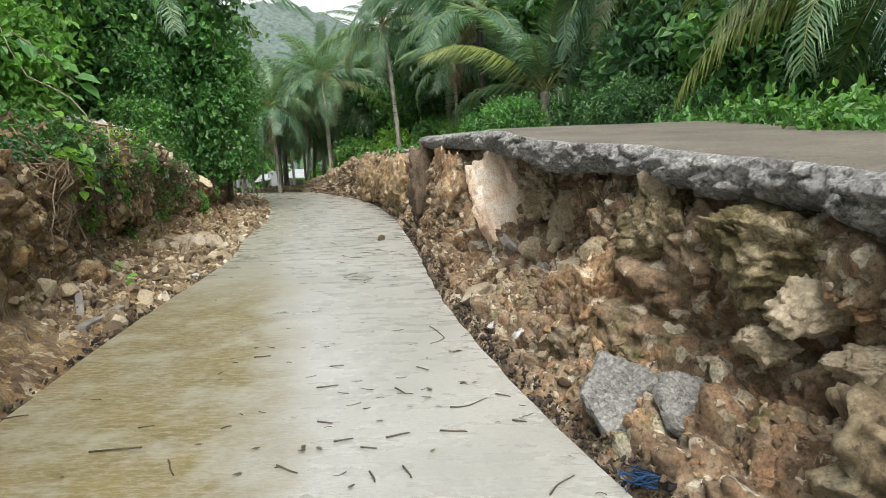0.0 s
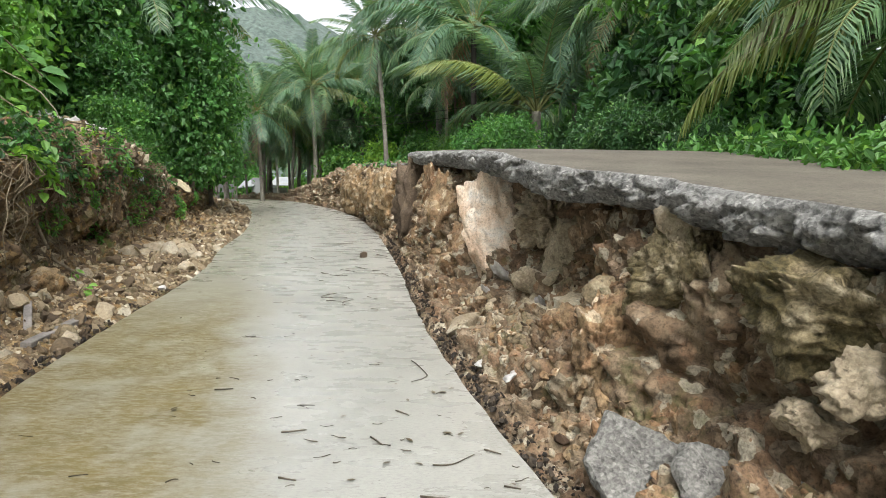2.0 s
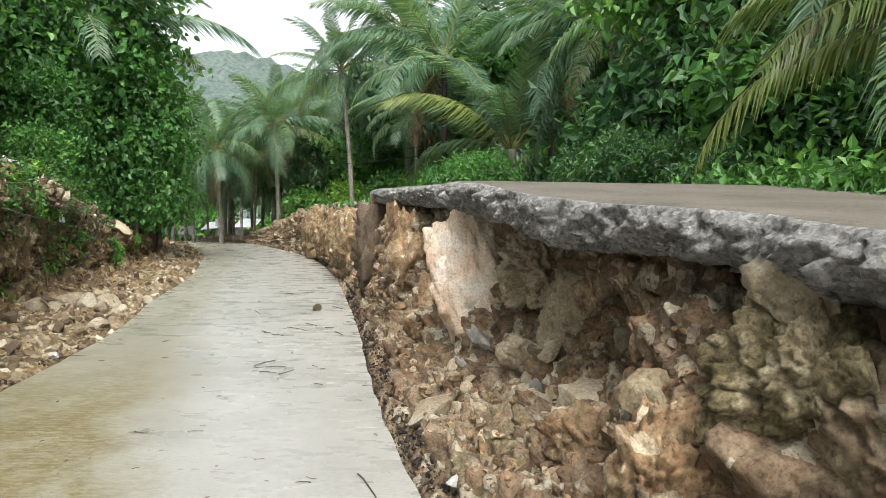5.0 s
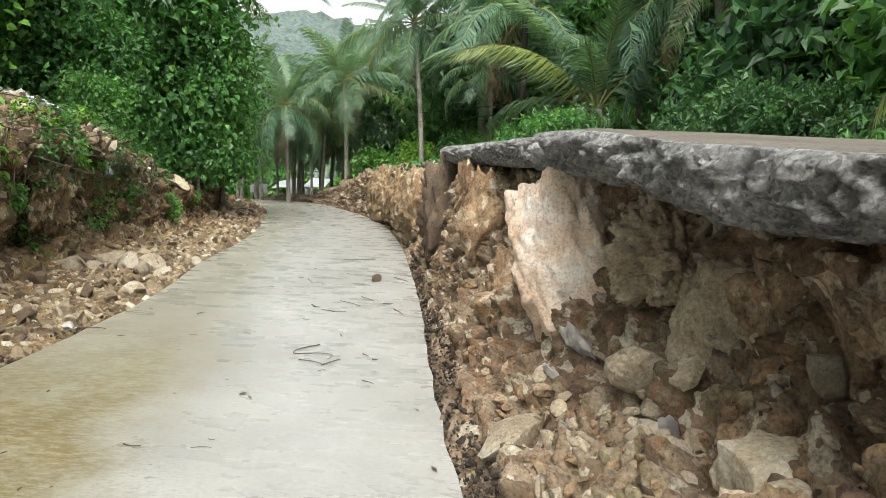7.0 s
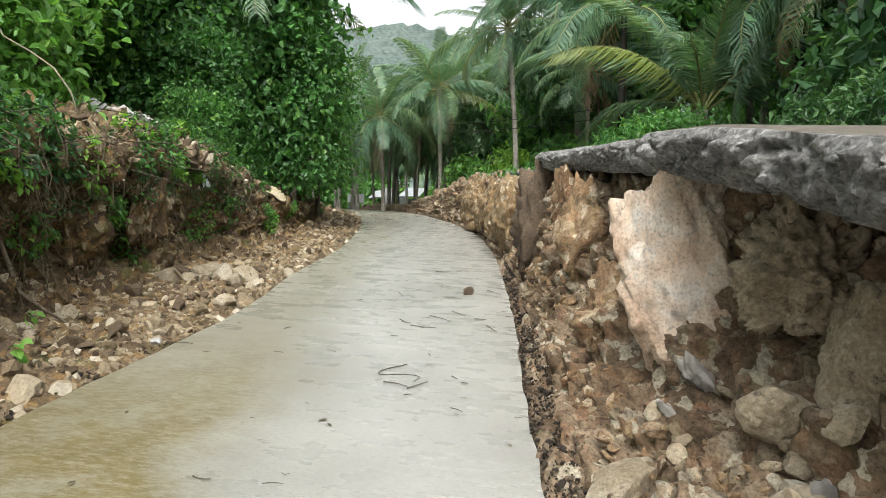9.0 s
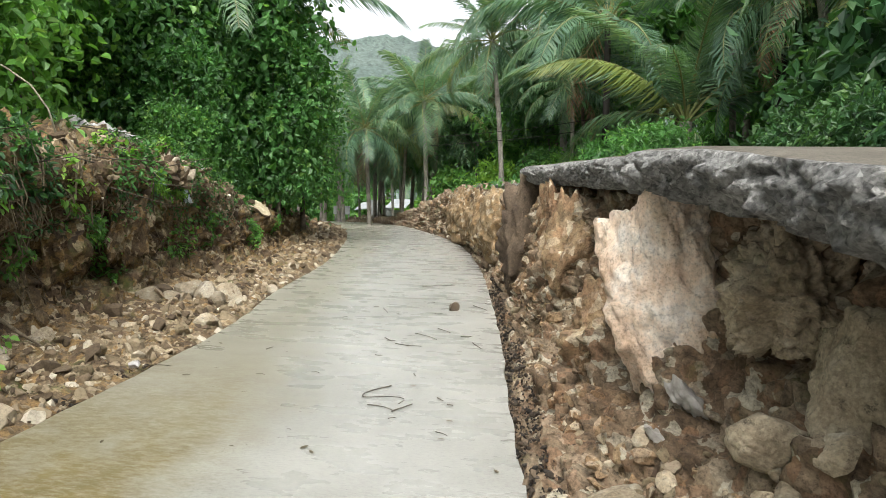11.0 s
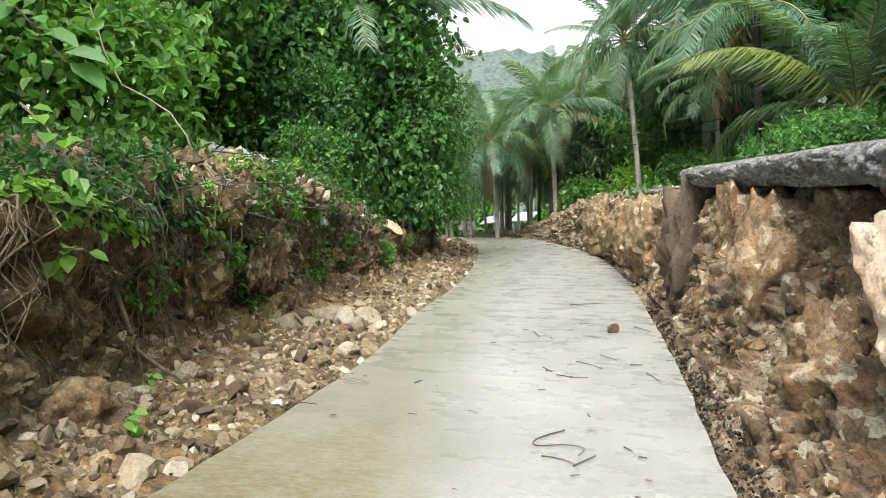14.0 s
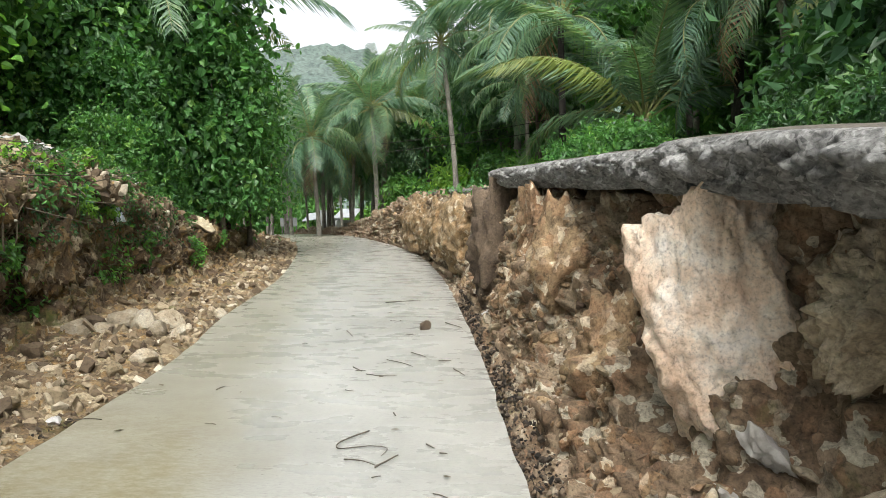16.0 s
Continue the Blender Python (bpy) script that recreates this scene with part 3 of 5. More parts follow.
def slab(y0, y1, edge, top, back, thick, step, seed, tilt=0.0, far_end=True):
    """A broken road slab: flat top, ragged thick edge along its length and at its ends."""
    ys = list(np.arange(y0, y1, step)) + [y1]
    rows, idx = [], []
    n_top, n_face = 14, 14
    for k, y in enumerate(ys):
        x0, zt, xb = edge(y), top(y), back(y)
        jag = 0.07 * noise.noise((y * 1.1, seed, 0)) + 0.05 * noise.noise((y * 3.5, seed, 5)) + 0.02 * noise.noise((y * 12, seed, 9))
        x0 += jag
        th = thick * (1 + 0.25 * noise.noise((y * 0.9, seed, 3)))
        row = []
        for j in range(n_top):
            u = (1 - j / (n_top - 1)) ** 1.5
            x = x0 + (xb - x0) * u
            row.append((x, y, zt + tilt * (x - x0) + 0.007 * noise.noise((x * 2, y * 2, seed)) - (0.012 if j == n_top - 1 else 0)))
        for j in range(1, n_face + 1):
            u = j / n_face
            q = Vector((x0 * 0.5 + seed, y, u * th))
            bulge = 0.07 * fbm(q * 3, 3) + 0.12 * (abs(noise.noise(q * 6.5)) - 0.2) + 0.10 * (abs(noise.noise(q * 14)) - 0.2) + 0.07 * (abs(noise.noise(q * 29)) - 0.2) + 0.05 * (cells(q * 20) - 0.2)
            row.append((x0 - 0.06 * math.sin(math.pi * u ** 0.8) + 0.10 * u ** 3 - bulge * min(1, 4 * u), y + 0.02 * fbm(q * 9, 2), zt - th * u + 0.014 * min(1, 3 * u) * noise.noise(q * 13)))
        for j in range(1, 5):
            row.append((row[-1][0] + 0.25 * j, y, zt - th + 0.02))
        rows.append(row)
    cols = len(rows[0])
    verts = [v for r in rows for v in r]
    faces = grid_faces(len(rows), cols)
    idx = [0 if (f[0] % cols) < n_top - 1 else 1 for f in faces]
    for r in (0, len(rows) - 1):
        o = r * cols
        faces.append([o + c for c in (range(cols) if r == 0 else reversed(range(cols)))])
        idx.append(1)
    return mesh_of("slab", verts, faces, [M_SLABTOP, M_SLABEDGE], True, idx)


grass_edge = spline([-8, 0, 4, 6, 8, 10, 13.2], [7.5, 5.6, 4.6, 4.3, 3.8, 3.6, 3.2])
for y0, y1, seed, dx, dz in ((-8, 7.38, 1, 0, 0), (7.41, 13.2, 2, 0.05, -0.02)):
    ob = new("old_road_slab", slab(y0, y1, lambda y: slab_edge(y) + dx, lambda y: slab_top(y) + dz, lambda y: grass_edge(y) + 0.6, 0.25, 0.02, seed))
    tagged(ob, "undermined old concrete road slab with ragged broken edge", "concrete slab", "broken old road slabs")
ob = new("old_road_slab", slab(16, 27, spline([16, 20, 27], [0.5, -0.42, -2.1]), spline([16, 20, 27], [1.67, 1.69, 1.68]), spline([16, 20, 27], [3, 2.2, 0.5]), 0.17, 0.08, 5))
tagged(ob, "far piece of broken old concrete road on the bank", "concrete slab", "broken old road slabs")


# ---- stones ----
def rock_mesh(name, seed, mat, level=2, cuts=9, rough=0.16, depth=0.75, pits=0.0, fine=0.0, flute=1.0):
    rng = random.Random(seed)
    bm = bmesh.new()
    bmesh.ops.create_icosphere(bm, subdivisions=level, radius=1)
    planes = []
    for _ in range(cuts):
        d = Vector((rng.gauss(0, 1), rng.gauss(0, 1), rng.gauss(0, 1))).normalized()
        planes.append((d, rng.uniform(depth - 0.15, depth + 0.12)))
    off = Vector((seed * 5.1, seed * 2.3, 0))
    for v in bm.verts:
        p = v.co.copy()
        for d, h in planes:
            e = p.dot(d) - h
            if e > 0:
                p -= d * e
        q = Vector((p.x, p.y, p.z * flute)) + off
        p *= 1 + rough * fbm(q * 1.7, 4) + rough * 0.8 * (cells(q * 2.6) - 0.2) + fine * (0.4 * (cells(q * 6.5) - 0.2) + 1.6 * (abs(noise.noise(q * 2.3)) - 0.2) + 1.1 * (abs(noise.noise(q * 5.1)) - 0.2) + 0.7 * (abs(noise.noise(q * 11)) - 0.2) + 0.4 * (abs(noise.noise(q * 23)) - 0.2)) - pits * max(0.0, 0.16 - noise.voronoi(q * 3.2)[0][0]) * 2
        v.co = p
    me = bpy.data.meshes.new(name)
    bm.to_mesh(me)
    bm.free()
    me.materials.append(mat)
    me.polygons.foreach_set("use_smooth", np.full(len(me.polygons), level > 3))
    return me


def boulder(name, label, centre, half, seed, mat, rot=(0, 0, 0), **kw):
    ob = new(name, rock_mesh(name, seed, mat, level=6 if 2 < centre[1] < 8 and half[2] > 0.3 and centre[0] > 0 else 5, **kw))
    ob.matrix_basis = pose(*centre, *rot) @ Matrix.Diagonal((*half, 1))
    tagged(ob, label, "boulder")
    return ob


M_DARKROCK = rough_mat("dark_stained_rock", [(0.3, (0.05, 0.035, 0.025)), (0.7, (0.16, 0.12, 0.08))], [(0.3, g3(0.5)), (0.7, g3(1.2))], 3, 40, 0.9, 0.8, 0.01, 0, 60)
M_WALL = earth_mat("dark_caked_earth", [(0.28, (0.0878, 0.0597, 0.0386)), (0.45, (0.185, 0.13, 0.0825)), (0.6, (0.29, 0.215, 0.14)), (0.75, (0.421, 0.334, 0.229))], (0.264, 0.166, 0.0966), (0.491, 0.412, 0.299))
boulder("boulder", "large pale pink and white limestone boulder in the bank", (2.08, 7.2, 0.95), (0.47, 0.55, 0.86), 3, M_PINK, (6, -8, -14), cuts=22, rough=0.13, depth=0.72, pits=0.4, fine=0.1)
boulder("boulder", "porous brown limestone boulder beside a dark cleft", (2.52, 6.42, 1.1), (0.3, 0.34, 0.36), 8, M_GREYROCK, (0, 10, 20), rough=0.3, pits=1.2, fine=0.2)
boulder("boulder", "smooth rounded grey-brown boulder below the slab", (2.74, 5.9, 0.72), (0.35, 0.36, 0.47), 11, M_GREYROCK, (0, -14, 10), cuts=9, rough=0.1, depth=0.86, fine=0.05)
boulder("boulder", "fluted wall of dark caked earth under the slab", (3.08, 5.1, 0.74), (0.4, 0.85, 0.6), 12, M_WALL, (0, 0, 15), rough=0.3, fine=0.26, flute=0.3)
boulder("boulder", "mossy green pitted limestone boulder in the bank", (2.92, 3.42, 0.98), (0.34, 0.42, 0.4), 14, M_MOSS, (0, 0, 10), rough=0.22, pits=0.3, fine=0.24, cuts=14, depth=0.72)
boulder("boulder", "pale white limestone lump under the slab edge", (2.88, 3.5, 1.3), (0.17, 0.25, 0.13), 15, M_STONE, (10, 10, 0), rough=0.12)
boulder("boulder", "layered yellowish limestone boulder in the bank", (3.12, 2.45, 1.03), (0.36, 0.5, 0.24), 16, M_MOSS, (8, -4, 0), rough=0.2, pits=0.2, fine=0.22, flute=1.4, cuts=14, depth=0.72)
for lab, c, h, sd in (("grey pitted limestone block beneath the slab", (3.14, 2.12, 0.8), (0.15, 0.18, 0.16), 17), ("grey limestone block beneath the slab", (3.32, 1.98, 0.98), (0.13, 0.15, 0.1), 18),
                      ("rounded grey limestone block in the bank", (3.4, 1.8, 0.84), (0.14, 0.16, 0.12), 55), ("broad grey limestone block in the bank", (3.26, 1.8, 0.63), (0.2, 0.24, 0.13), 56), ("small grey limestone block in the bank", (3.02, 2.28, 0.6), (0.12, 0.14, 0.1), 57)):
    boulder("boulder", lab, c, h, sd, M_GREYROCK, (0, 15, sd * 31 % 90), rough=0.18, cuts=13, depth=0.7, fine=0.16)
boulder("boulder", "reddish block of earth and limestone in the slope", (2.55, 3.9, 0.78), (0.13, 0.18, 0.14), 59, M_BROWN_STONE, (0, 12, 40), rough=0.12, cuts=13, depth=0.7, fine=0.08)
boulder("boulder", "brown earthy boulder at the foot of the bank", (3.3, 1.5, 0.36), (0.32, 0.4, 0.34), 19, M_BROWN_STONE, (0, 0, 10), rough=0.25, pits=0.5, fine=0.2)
boulder("boulder", "ochre limestone block low in the slope", (2.5, 4.95, 0.5), (0.14, 0.17, 0.19), 21, M_STONE, (0, 20, 30), rough=0.1)
boulder("boulder", "grey angular stone below the cleft", (2.28, 5.95, 0.6), (0.16, 0.17, 0.13), 22, M_GREYROCK, (0, 20, 50), rough=0.12)
boulder("boulder", "tall dark rock pillar under the slab end", (0.92, 12.9, 0.84), (0.44, 0.4, 0.9), 23, M_DARKROCK, (0, 2, 25), rough=0.07, cuts=7, depth=0.88, fine=0.22)
M_OCHRE = earth_mat("ochre_earth", [(0.28, (0.0924, 0.06, 0.0288)), (0.45, (0.168, 0.116, 0.06)), (0.6, (0.252, 0.184, 0.104)), (0.75, (0.336, 0.272, 0.18))], (0.218, 0.132, 0.06), (0.386, 0.328, 0.24))
M_CLOD = earth_mat("caked_earth", [(0.28, (0.0807, 0.0484, 0.0284)), (0.45, (0.177, 0.116, 0.0653)), (0.6, (0.267, 0.194, 0.111)), (0.75, (0.355, 0.29, 0.193))], (0.227, 0.133, 0.0729), (0.437, 0.371, 0.268))
boulder("boulder", "tall ridge of caked ochre earth in the bank", (1.52, 9.7, 0.86), (0.3, 0.4, 0.78), 31, M_CLOD, (0, 6, 20), rough=0.26, fine=0.18, cuts=14)
boulder("boulder", "lump of caked earth under the slab", (1.32, 10.7, 1.2), (0.28, 0.4, 0.42), 32, M_CLOD, (0, 0, 20), rough=0.3, fine=0.2)
boulder("boulder", "lump of caked earth low in the bank", (1.2, 11.2, 0.45), (0.25, 0.45, 0.36), 33, M_CLOD, (0, 0, 20), rough=0.3, fine=0.2)
boulder("boulder", "lump of caked ochre earth beside the pale boulder", (1.78, 8.35, 0.45), (0.3, 0.42, 0.4), 34, M_CLOD, (0, 0, 20), rough=0.3, fine=0.2)
boulder("boulder", "crumbling earth lump in the slope", (2.45, 4.5, 0.38), (0.22, 0.4, 0.2), 35, M_CLOD, (0, 10, 20), rough=0.3, fine=0.2)
boulder("boulder", "crumbling earth mass in the slope", (2.5, 3.75, 0.5), (0.22, 0.36, 0.34), 36, M_CLOD, (0, 10, 10), rough=0.3, fine=0.2)
boulder("boulder", "yellowish earth block in the far bank", (0.12, 16.0, 0.8), (0.34, 0.9, 0.72), 37, M_OCHRE, (0, 5, 20), rough=0.3, fine=0.15)
boulder("boulder", "pale caked block in the far bank", (-0.3, 18.0, 0.8), (0.34, 1.0, 0.72), 38, M_OCHRE, (0, 5, 20), rough=0.3, fine=0.15)
boulder("boulder", "crumbling ochre face of the far bank", (-0.85, 20.2, 0.8), (0.36, 1.3, 0.72), 51, M_OCHRE, (0, 5, 22), rough=0.3, fine=0.15)
boulder("boulder", "crumbling ochre face of the far bank", (-1.6, 22.8, 0.75), (0.36, 1.5, 0.72), 52, M_OCHRE, (0, 5, 26), rough=0.3, fine=0.15)
boulder("boulder", "pale leaning stone low in the talus", (1.72, 6.25, 0.09), (0.15, 0.3, 0.1), 24, M_STONE, (0, -20, -30), rough=0.1)
boulder("boulder", "ochre boulder at the foot of an earth bank", (-3.0, 7.2, 0.22), (0.32, 0.35, 0.25), 25, M_OCHRE, (0, 0, 30), rough=0.2)
boulder("boulder", "ochre limestone lump jutting from the bank", (-3.95, 9.6, 0.75), (0.28, 0.4, 0.5), 26, M_LEFT, (0, 0, 0), rough=0.3, pits=0.6, fine=0.26, flute=0.5)
boulder("boulder", "earthy limestone lump in the bank face", (-4.25, 11.2, 0.95), (0.3, 0.5, 0.5), 27, M_LEFT, (0, 0, 20), rough=0.3, pits=0.6, fine=0.26, flute=0.5)


def rubble_slab(label, centre, size, rot, seed):
    """A flat piece of broken concrete with a ragged outline."""
    rng = random.Random(seed)
    n = 60
    verts, faces = [], []
    sides = [(2 * math.pi * (k + rng.uniform(-0.28, 0.28)) / 6, rng.uniform(0.44, 0.6)) for k in range(6)]
    for z, grow in ((-0.5, 0.93), (-0.2, 1.02), (0.25, 1.0), (0.5, 0.95)):
        for k in range(n):
            a = 2 * math.pi * k / n
            r = grow * (min(h / max(0.05, math.cos(a - b)) for b, h in sides) + 0.035 * noise.noise((math.cos(a) * 4, math.sin(a) * 4, seed + z)) + 0.02 * noise.noise((math.cos(a) * 11, math.sin(a) * 11, seed + z * 2)))
            verts.append((r * math.cos(a) * size[0], r * math.sin(a) * size[1], z * size[2] + 0.012 * noise.noise((k * 0.7, z, seed))))
    for i in range(3):
        faces += [(i * n + k, i * n + (k + 1) % n, (i + 1) * n + (k + 1) % n, (i + 1) * n + k) for k in range(n)]
    for ring, grow in ((3, 0.55), (0, 0.55)):
        o = len(verts)
        for k in range(n):
            v = verts[ring * n + k]
            verts.append((v[0] * grow, v[1] * grow, v[2] + 0.01 * noise.noise((v[0] * 9, v[1] * 9, seed))))
        faces += [(ring * n + k, ring * n + (k + 1) % n, o + (k + 1) % n, o + k) for k in range(n)]
        verts.append((0, 0, verts[ring * n][2]))
        faces += [(o + k, o + (k + 1) % n, len(verts) - 1) for k in range(n)]
    ob = new("concrete_chunk", mesh_of("concrete_chunk", verts, faces, M_CHUNK, False))
    ob.matrix_basis = pose(*centre, *rot)
    return tagged(ob, label, "concrete chunk", "broken concrete chunks")


M_CHUNK = rough_mat("grey_chunk_concrete", [(0.3, (0.12, 0.118, 0.108)), (0.7, (0.2, 0.198, 0.184))], [(0.34, g3(0.45)), (0.5, g3(0.9)), (0.68, g3(1.4))], 4, 45, 0.85, 0.7, 0.008, 0, 60, 0.3)
rubble_slab("large flat chunk of broken grey concrete against the bank", (2.5, 2.78, 0.17), (0.46, 0.5, 0.08), (40, -14, 8), 2)
rubble_slab("flat chunk of broken grey concrete behind another", (2.76, 2.56, 0.21), (0.36, 0.42, 0.08), (46, -2, 34), 7)
rubble_slab("small grey concrete chunk among the rubble", (3.0, 2.4, 0.19), (0.3, 0.3, 0.09), (50, 4, -25), 12)
rubble_slab("dirty concrete chunk lying at the slope foot", (2.72, 2.2, 0.04), (0.42, 0.34, 0.1), (12, -8, 40), 17)

STONES = [rock_mesh("stone", 40 + k, M_STONE if k % 3 else M_BROWN_STONE, 2, 8, 0.14, 0.7) for k in range(9)]


def scatter(P, count, rows, cols, sizes, label, group, seed, sink=0.35):
    rng = np.random.default_rng(seed)
    ys = P[:, 0, 1]
    for _ in range(count):
        y = rng.uniform(*rows)
        i = int(np.argmin(abs(ys - y)))
        j = int(rng.uniform(*cols) * (P.shape[1] - 1))
        s = sizes[0] + (sizes[1] - sizes[0]) * rng.random() ** 3
        ob = new("stone", STONES[int(rng.integers(len(STONES)))])
        x, yy, z = P[i, j]
        sh = rng.uniform(0.6, 1.3, 3)
        ob.matrix_basis = pose(x, yy, z + s * (0.5 - sink), *rng.uniform(-40, 40, 2), rng.uniform(0, 360)) @ Matrix.Diagonal((s * sh[0], s * sh[1], s * sh[2] * 0.75, 1))
        tagged(ob, label, "stone", group)


scatter(LP, 85, (5.5, 14.5), (0.03, 0.26), (0.03, 0.16), "pale limestone rubble stone beside the lane", "rubble stones by the lane", 5)
scatter(LP, 20, (14.5, 27), (0.03, 0.33), (0.05, 0.2), "pale limestone rubble stone beside the lane", "rubble stones by the lane", 6)
scatter(LP, 55, (10.5, 17), (0.54, 0.72), (0.04, 0.15), "pale limestone rubble on the bank top", "rubble stones on the bank", 7)
scatter(RP, 50, (0.8, 13), (0.1, 0.5), (0.03, 0.11), "limestone stone in the talus slope", "stones in the talus", 8)
scatter(RP, 38, (4.2, 6.7), (0.2, 0.6), (0.04, 0.13), "grey limestone stone fallen below the slab", "stones in the talus", 18)
scatter(RP, 15, (13, 28), (0.06, 0.3), (0.04, 0.18), "limestone stone in the talus slope", "stones in the talus", 9)
for x, y, z, s, sd in ((-3.62, 11.8, 0.12, 0.2, 61), (-3.3, 11.7, 0.1, 0.19, 62), (-3.75, 11.1, 0.12, 0.2, 63), (-3.1, 11.9, 0.08, 0.17, 64), (-3.55, 11.2, 0.07, 0.16, 65), (-3.0, 11.4, 0.06, 0.15, 66)):
    ob = new("stone", rock_mesh("stone", sd, M_STONE, 3, 9, 0.1, 0.72))
    ob.matrix_basis = pose(x, y, z, 10, 8, sd * 40) @ Matrix.Diagonal((s * 1.1, s, s * 0.8, 1))
    tagged(ob, "large pale limestone block at the bank foot", "stone", "rubble stones by the lane")


def gravel(name, label, P, N, count, rows, cols, sizes, mat, seed, level=0, lift=0.15, keep=None):
    """Many loose angular pieces lying on a bank, as one mass."""
    rng = np.random.default_rng(seed)
    bm = bmesh.new()
    bmesh.ops.create_icosphere(bm, subdivisions=level + 1, radius=1)
    base = np.array([v.co[:] for v in bm.verts])
    tris = np.array([[v.index for v in f.verts] for f in bm.faces])
    bm.free()
    shapes = []
    for _ in range(12):
        p = base.copy()
        for _ in range(7):
            d = unit(rng.normal(size=3))
            e = np.clip(p @ d - rng.uniform(0.3, 0.75), 0, None)
            p -= e[:, None] * d
        shapes.append(p * (1 + rng.normal(size=(len(p), 1)) * 0.06))
    ys = P[:, 0, 1]
    V, F = [], []
    n = 0
    for _ in range(count):
        i = int(np.searchsorted(ys, rng.uniform(*rows)))
        j = int(rng.uniform(*cols) * (P.shape[1] - 1))
        if keep and not keep(P[i, j]):
            continue
        s = sizes[0] + (sizes[1] - sizes[0]) * rng.random() ** 4
        q = np.array(Euler(rng.uniform(0, 6.28, 3)).to_matrix())
        p = (shapes[int(rng.integers(12))] * rng.uniform(0.35, 1.4, 3) * s) @ q.T + P[i, j] + N[i, j] * s * lift
        V.append(p)
        F.append(tris + n)
        n += len(p)
    ob = new(name, mesh_of(name, np.concatenate(V), np.concatenate(F).tolist(), mat, False))
    return tagged(ob, label, "rubble", kind="stuff")


def unit(a):
    return a / (np.linalg.norm(a, axis=-1, keepdims=True) + 1e-9)


clear_spots = ((2.06, 7.28, 0.62), (2.36, 6.42, 0.4), (2.68, 5.85, 0.5), (2.92, 3.42, 0.45), (3.12, 2.45, 0.45))


def clear_of_boulders(p):
    return all((p[0] - x) ** 2 + (p[1] - y) ** 2 > r * r for x, y, r in clear_spots) or p[2] < 0.35


gravel("rubble", "loose pale broken limestone beside the lane", LP, LN, 3000, (5, 15), (0.015, 0.26), (0.012, 0.075), M_GRAVEL, 1, lift=0.0)
gravel("rubble", "coarse pale broken limestone beside the lane", LP, LN, 420, (5.5, 16), (0.03, 0.26), (0.04, 0.13), M_GRAVEL, 12, 1, lift=0.1)
gravel("rubble", "loose pale broken limestone beside the lane", LP, LN, 1300, (15, 32), (0.015, 0.28), (0.03, 0.13), M_GRAVEL, 2)
gravel("rubble", "broken pale limestone along the bank brow", LP, LN, 1000, (9, 16), (0.53, 0.7), (0.025, 0.1), M_GRAVEL, 33, 1, lift=0.1)
gravel("rubble", "crumbling limestone on the bank top", LP, LN, 1000, (11.8, 18.5), (0.6, 0.84), (0.03, 0.15), M_GRAVEL, 3)
gravel("rubble", "loose reddish earth and crumbs on the talus", RP, RN, 5200, (0.6, 9.5), (0.08, 0.75), (0.007, 0.035), M_GRAVEL_RED, 5, lift=-0.1, keep=clear_of_boulders)
gravel("rubble", "broken stones lying in the talus", RP, RN, 260, (0.6, 13), (0.08, 0.5), (0.03, 0.09), M_GRAVEL_RED, 15, 1, lift=-0.4, keep=clear_of_boulders)
gravel("rubble", "pale stone crumbs on the talus", RP, RN, 1100, (0.6, 13), (0.06, 0.5), (0.01, 0.045), M_GRAVEL, 6, lift=0.0, keep=clear_of_boulders)
gravel("rubble", "loose earth and stones on the far bank", RP, RN, 1400, (9.5, 30), (0.06, 0.26), (0.015, 0.07), M_GRAVEL_RED, 7, lift=-0.2)
gravel("rubble", "clods of caked earth in the cut bank", RP, RN, 4200, (0.6, 14), (0.14, 0.64), (0.018, 0.085), M_CLOD, 21, 1, lift=-0.3, keep=clear_of_boulders)
gravel("rubble", "ochre clods in the far cut bank", RP, RN, 700, (13, 30), (0.12, 0.78), (0.03, 0.12), M_OCHRE, 22, 1, lift=-0.45)
gravel("rubble", "dark clods in the undercut bank", LP, LN, 3600, (5.2, 20), (0.27, 0.66), (0.02, 0.1), M_LEFT, 23, 1, lift=-0.3)
gravel("debris", "black wet leaf and dirt debris along the lane edge", RP, RN, 5200, (0.4, 14), (0.0, 0.1), (0.008, 0.03), M_GRAVEL_DARK, 8, lift=1.5)
gravel("debris", "black wet debris along the lane edge", LP, LN, 900, (3.0, 9), (0.0, 0.05), (0.01, 0.04), M_GRAVEL_DARK, 9, lift=1.4, keep=lambda p: p[1] < 6.6 or noise.noise((p[1] * 2, 0, 0)) > 0.15)


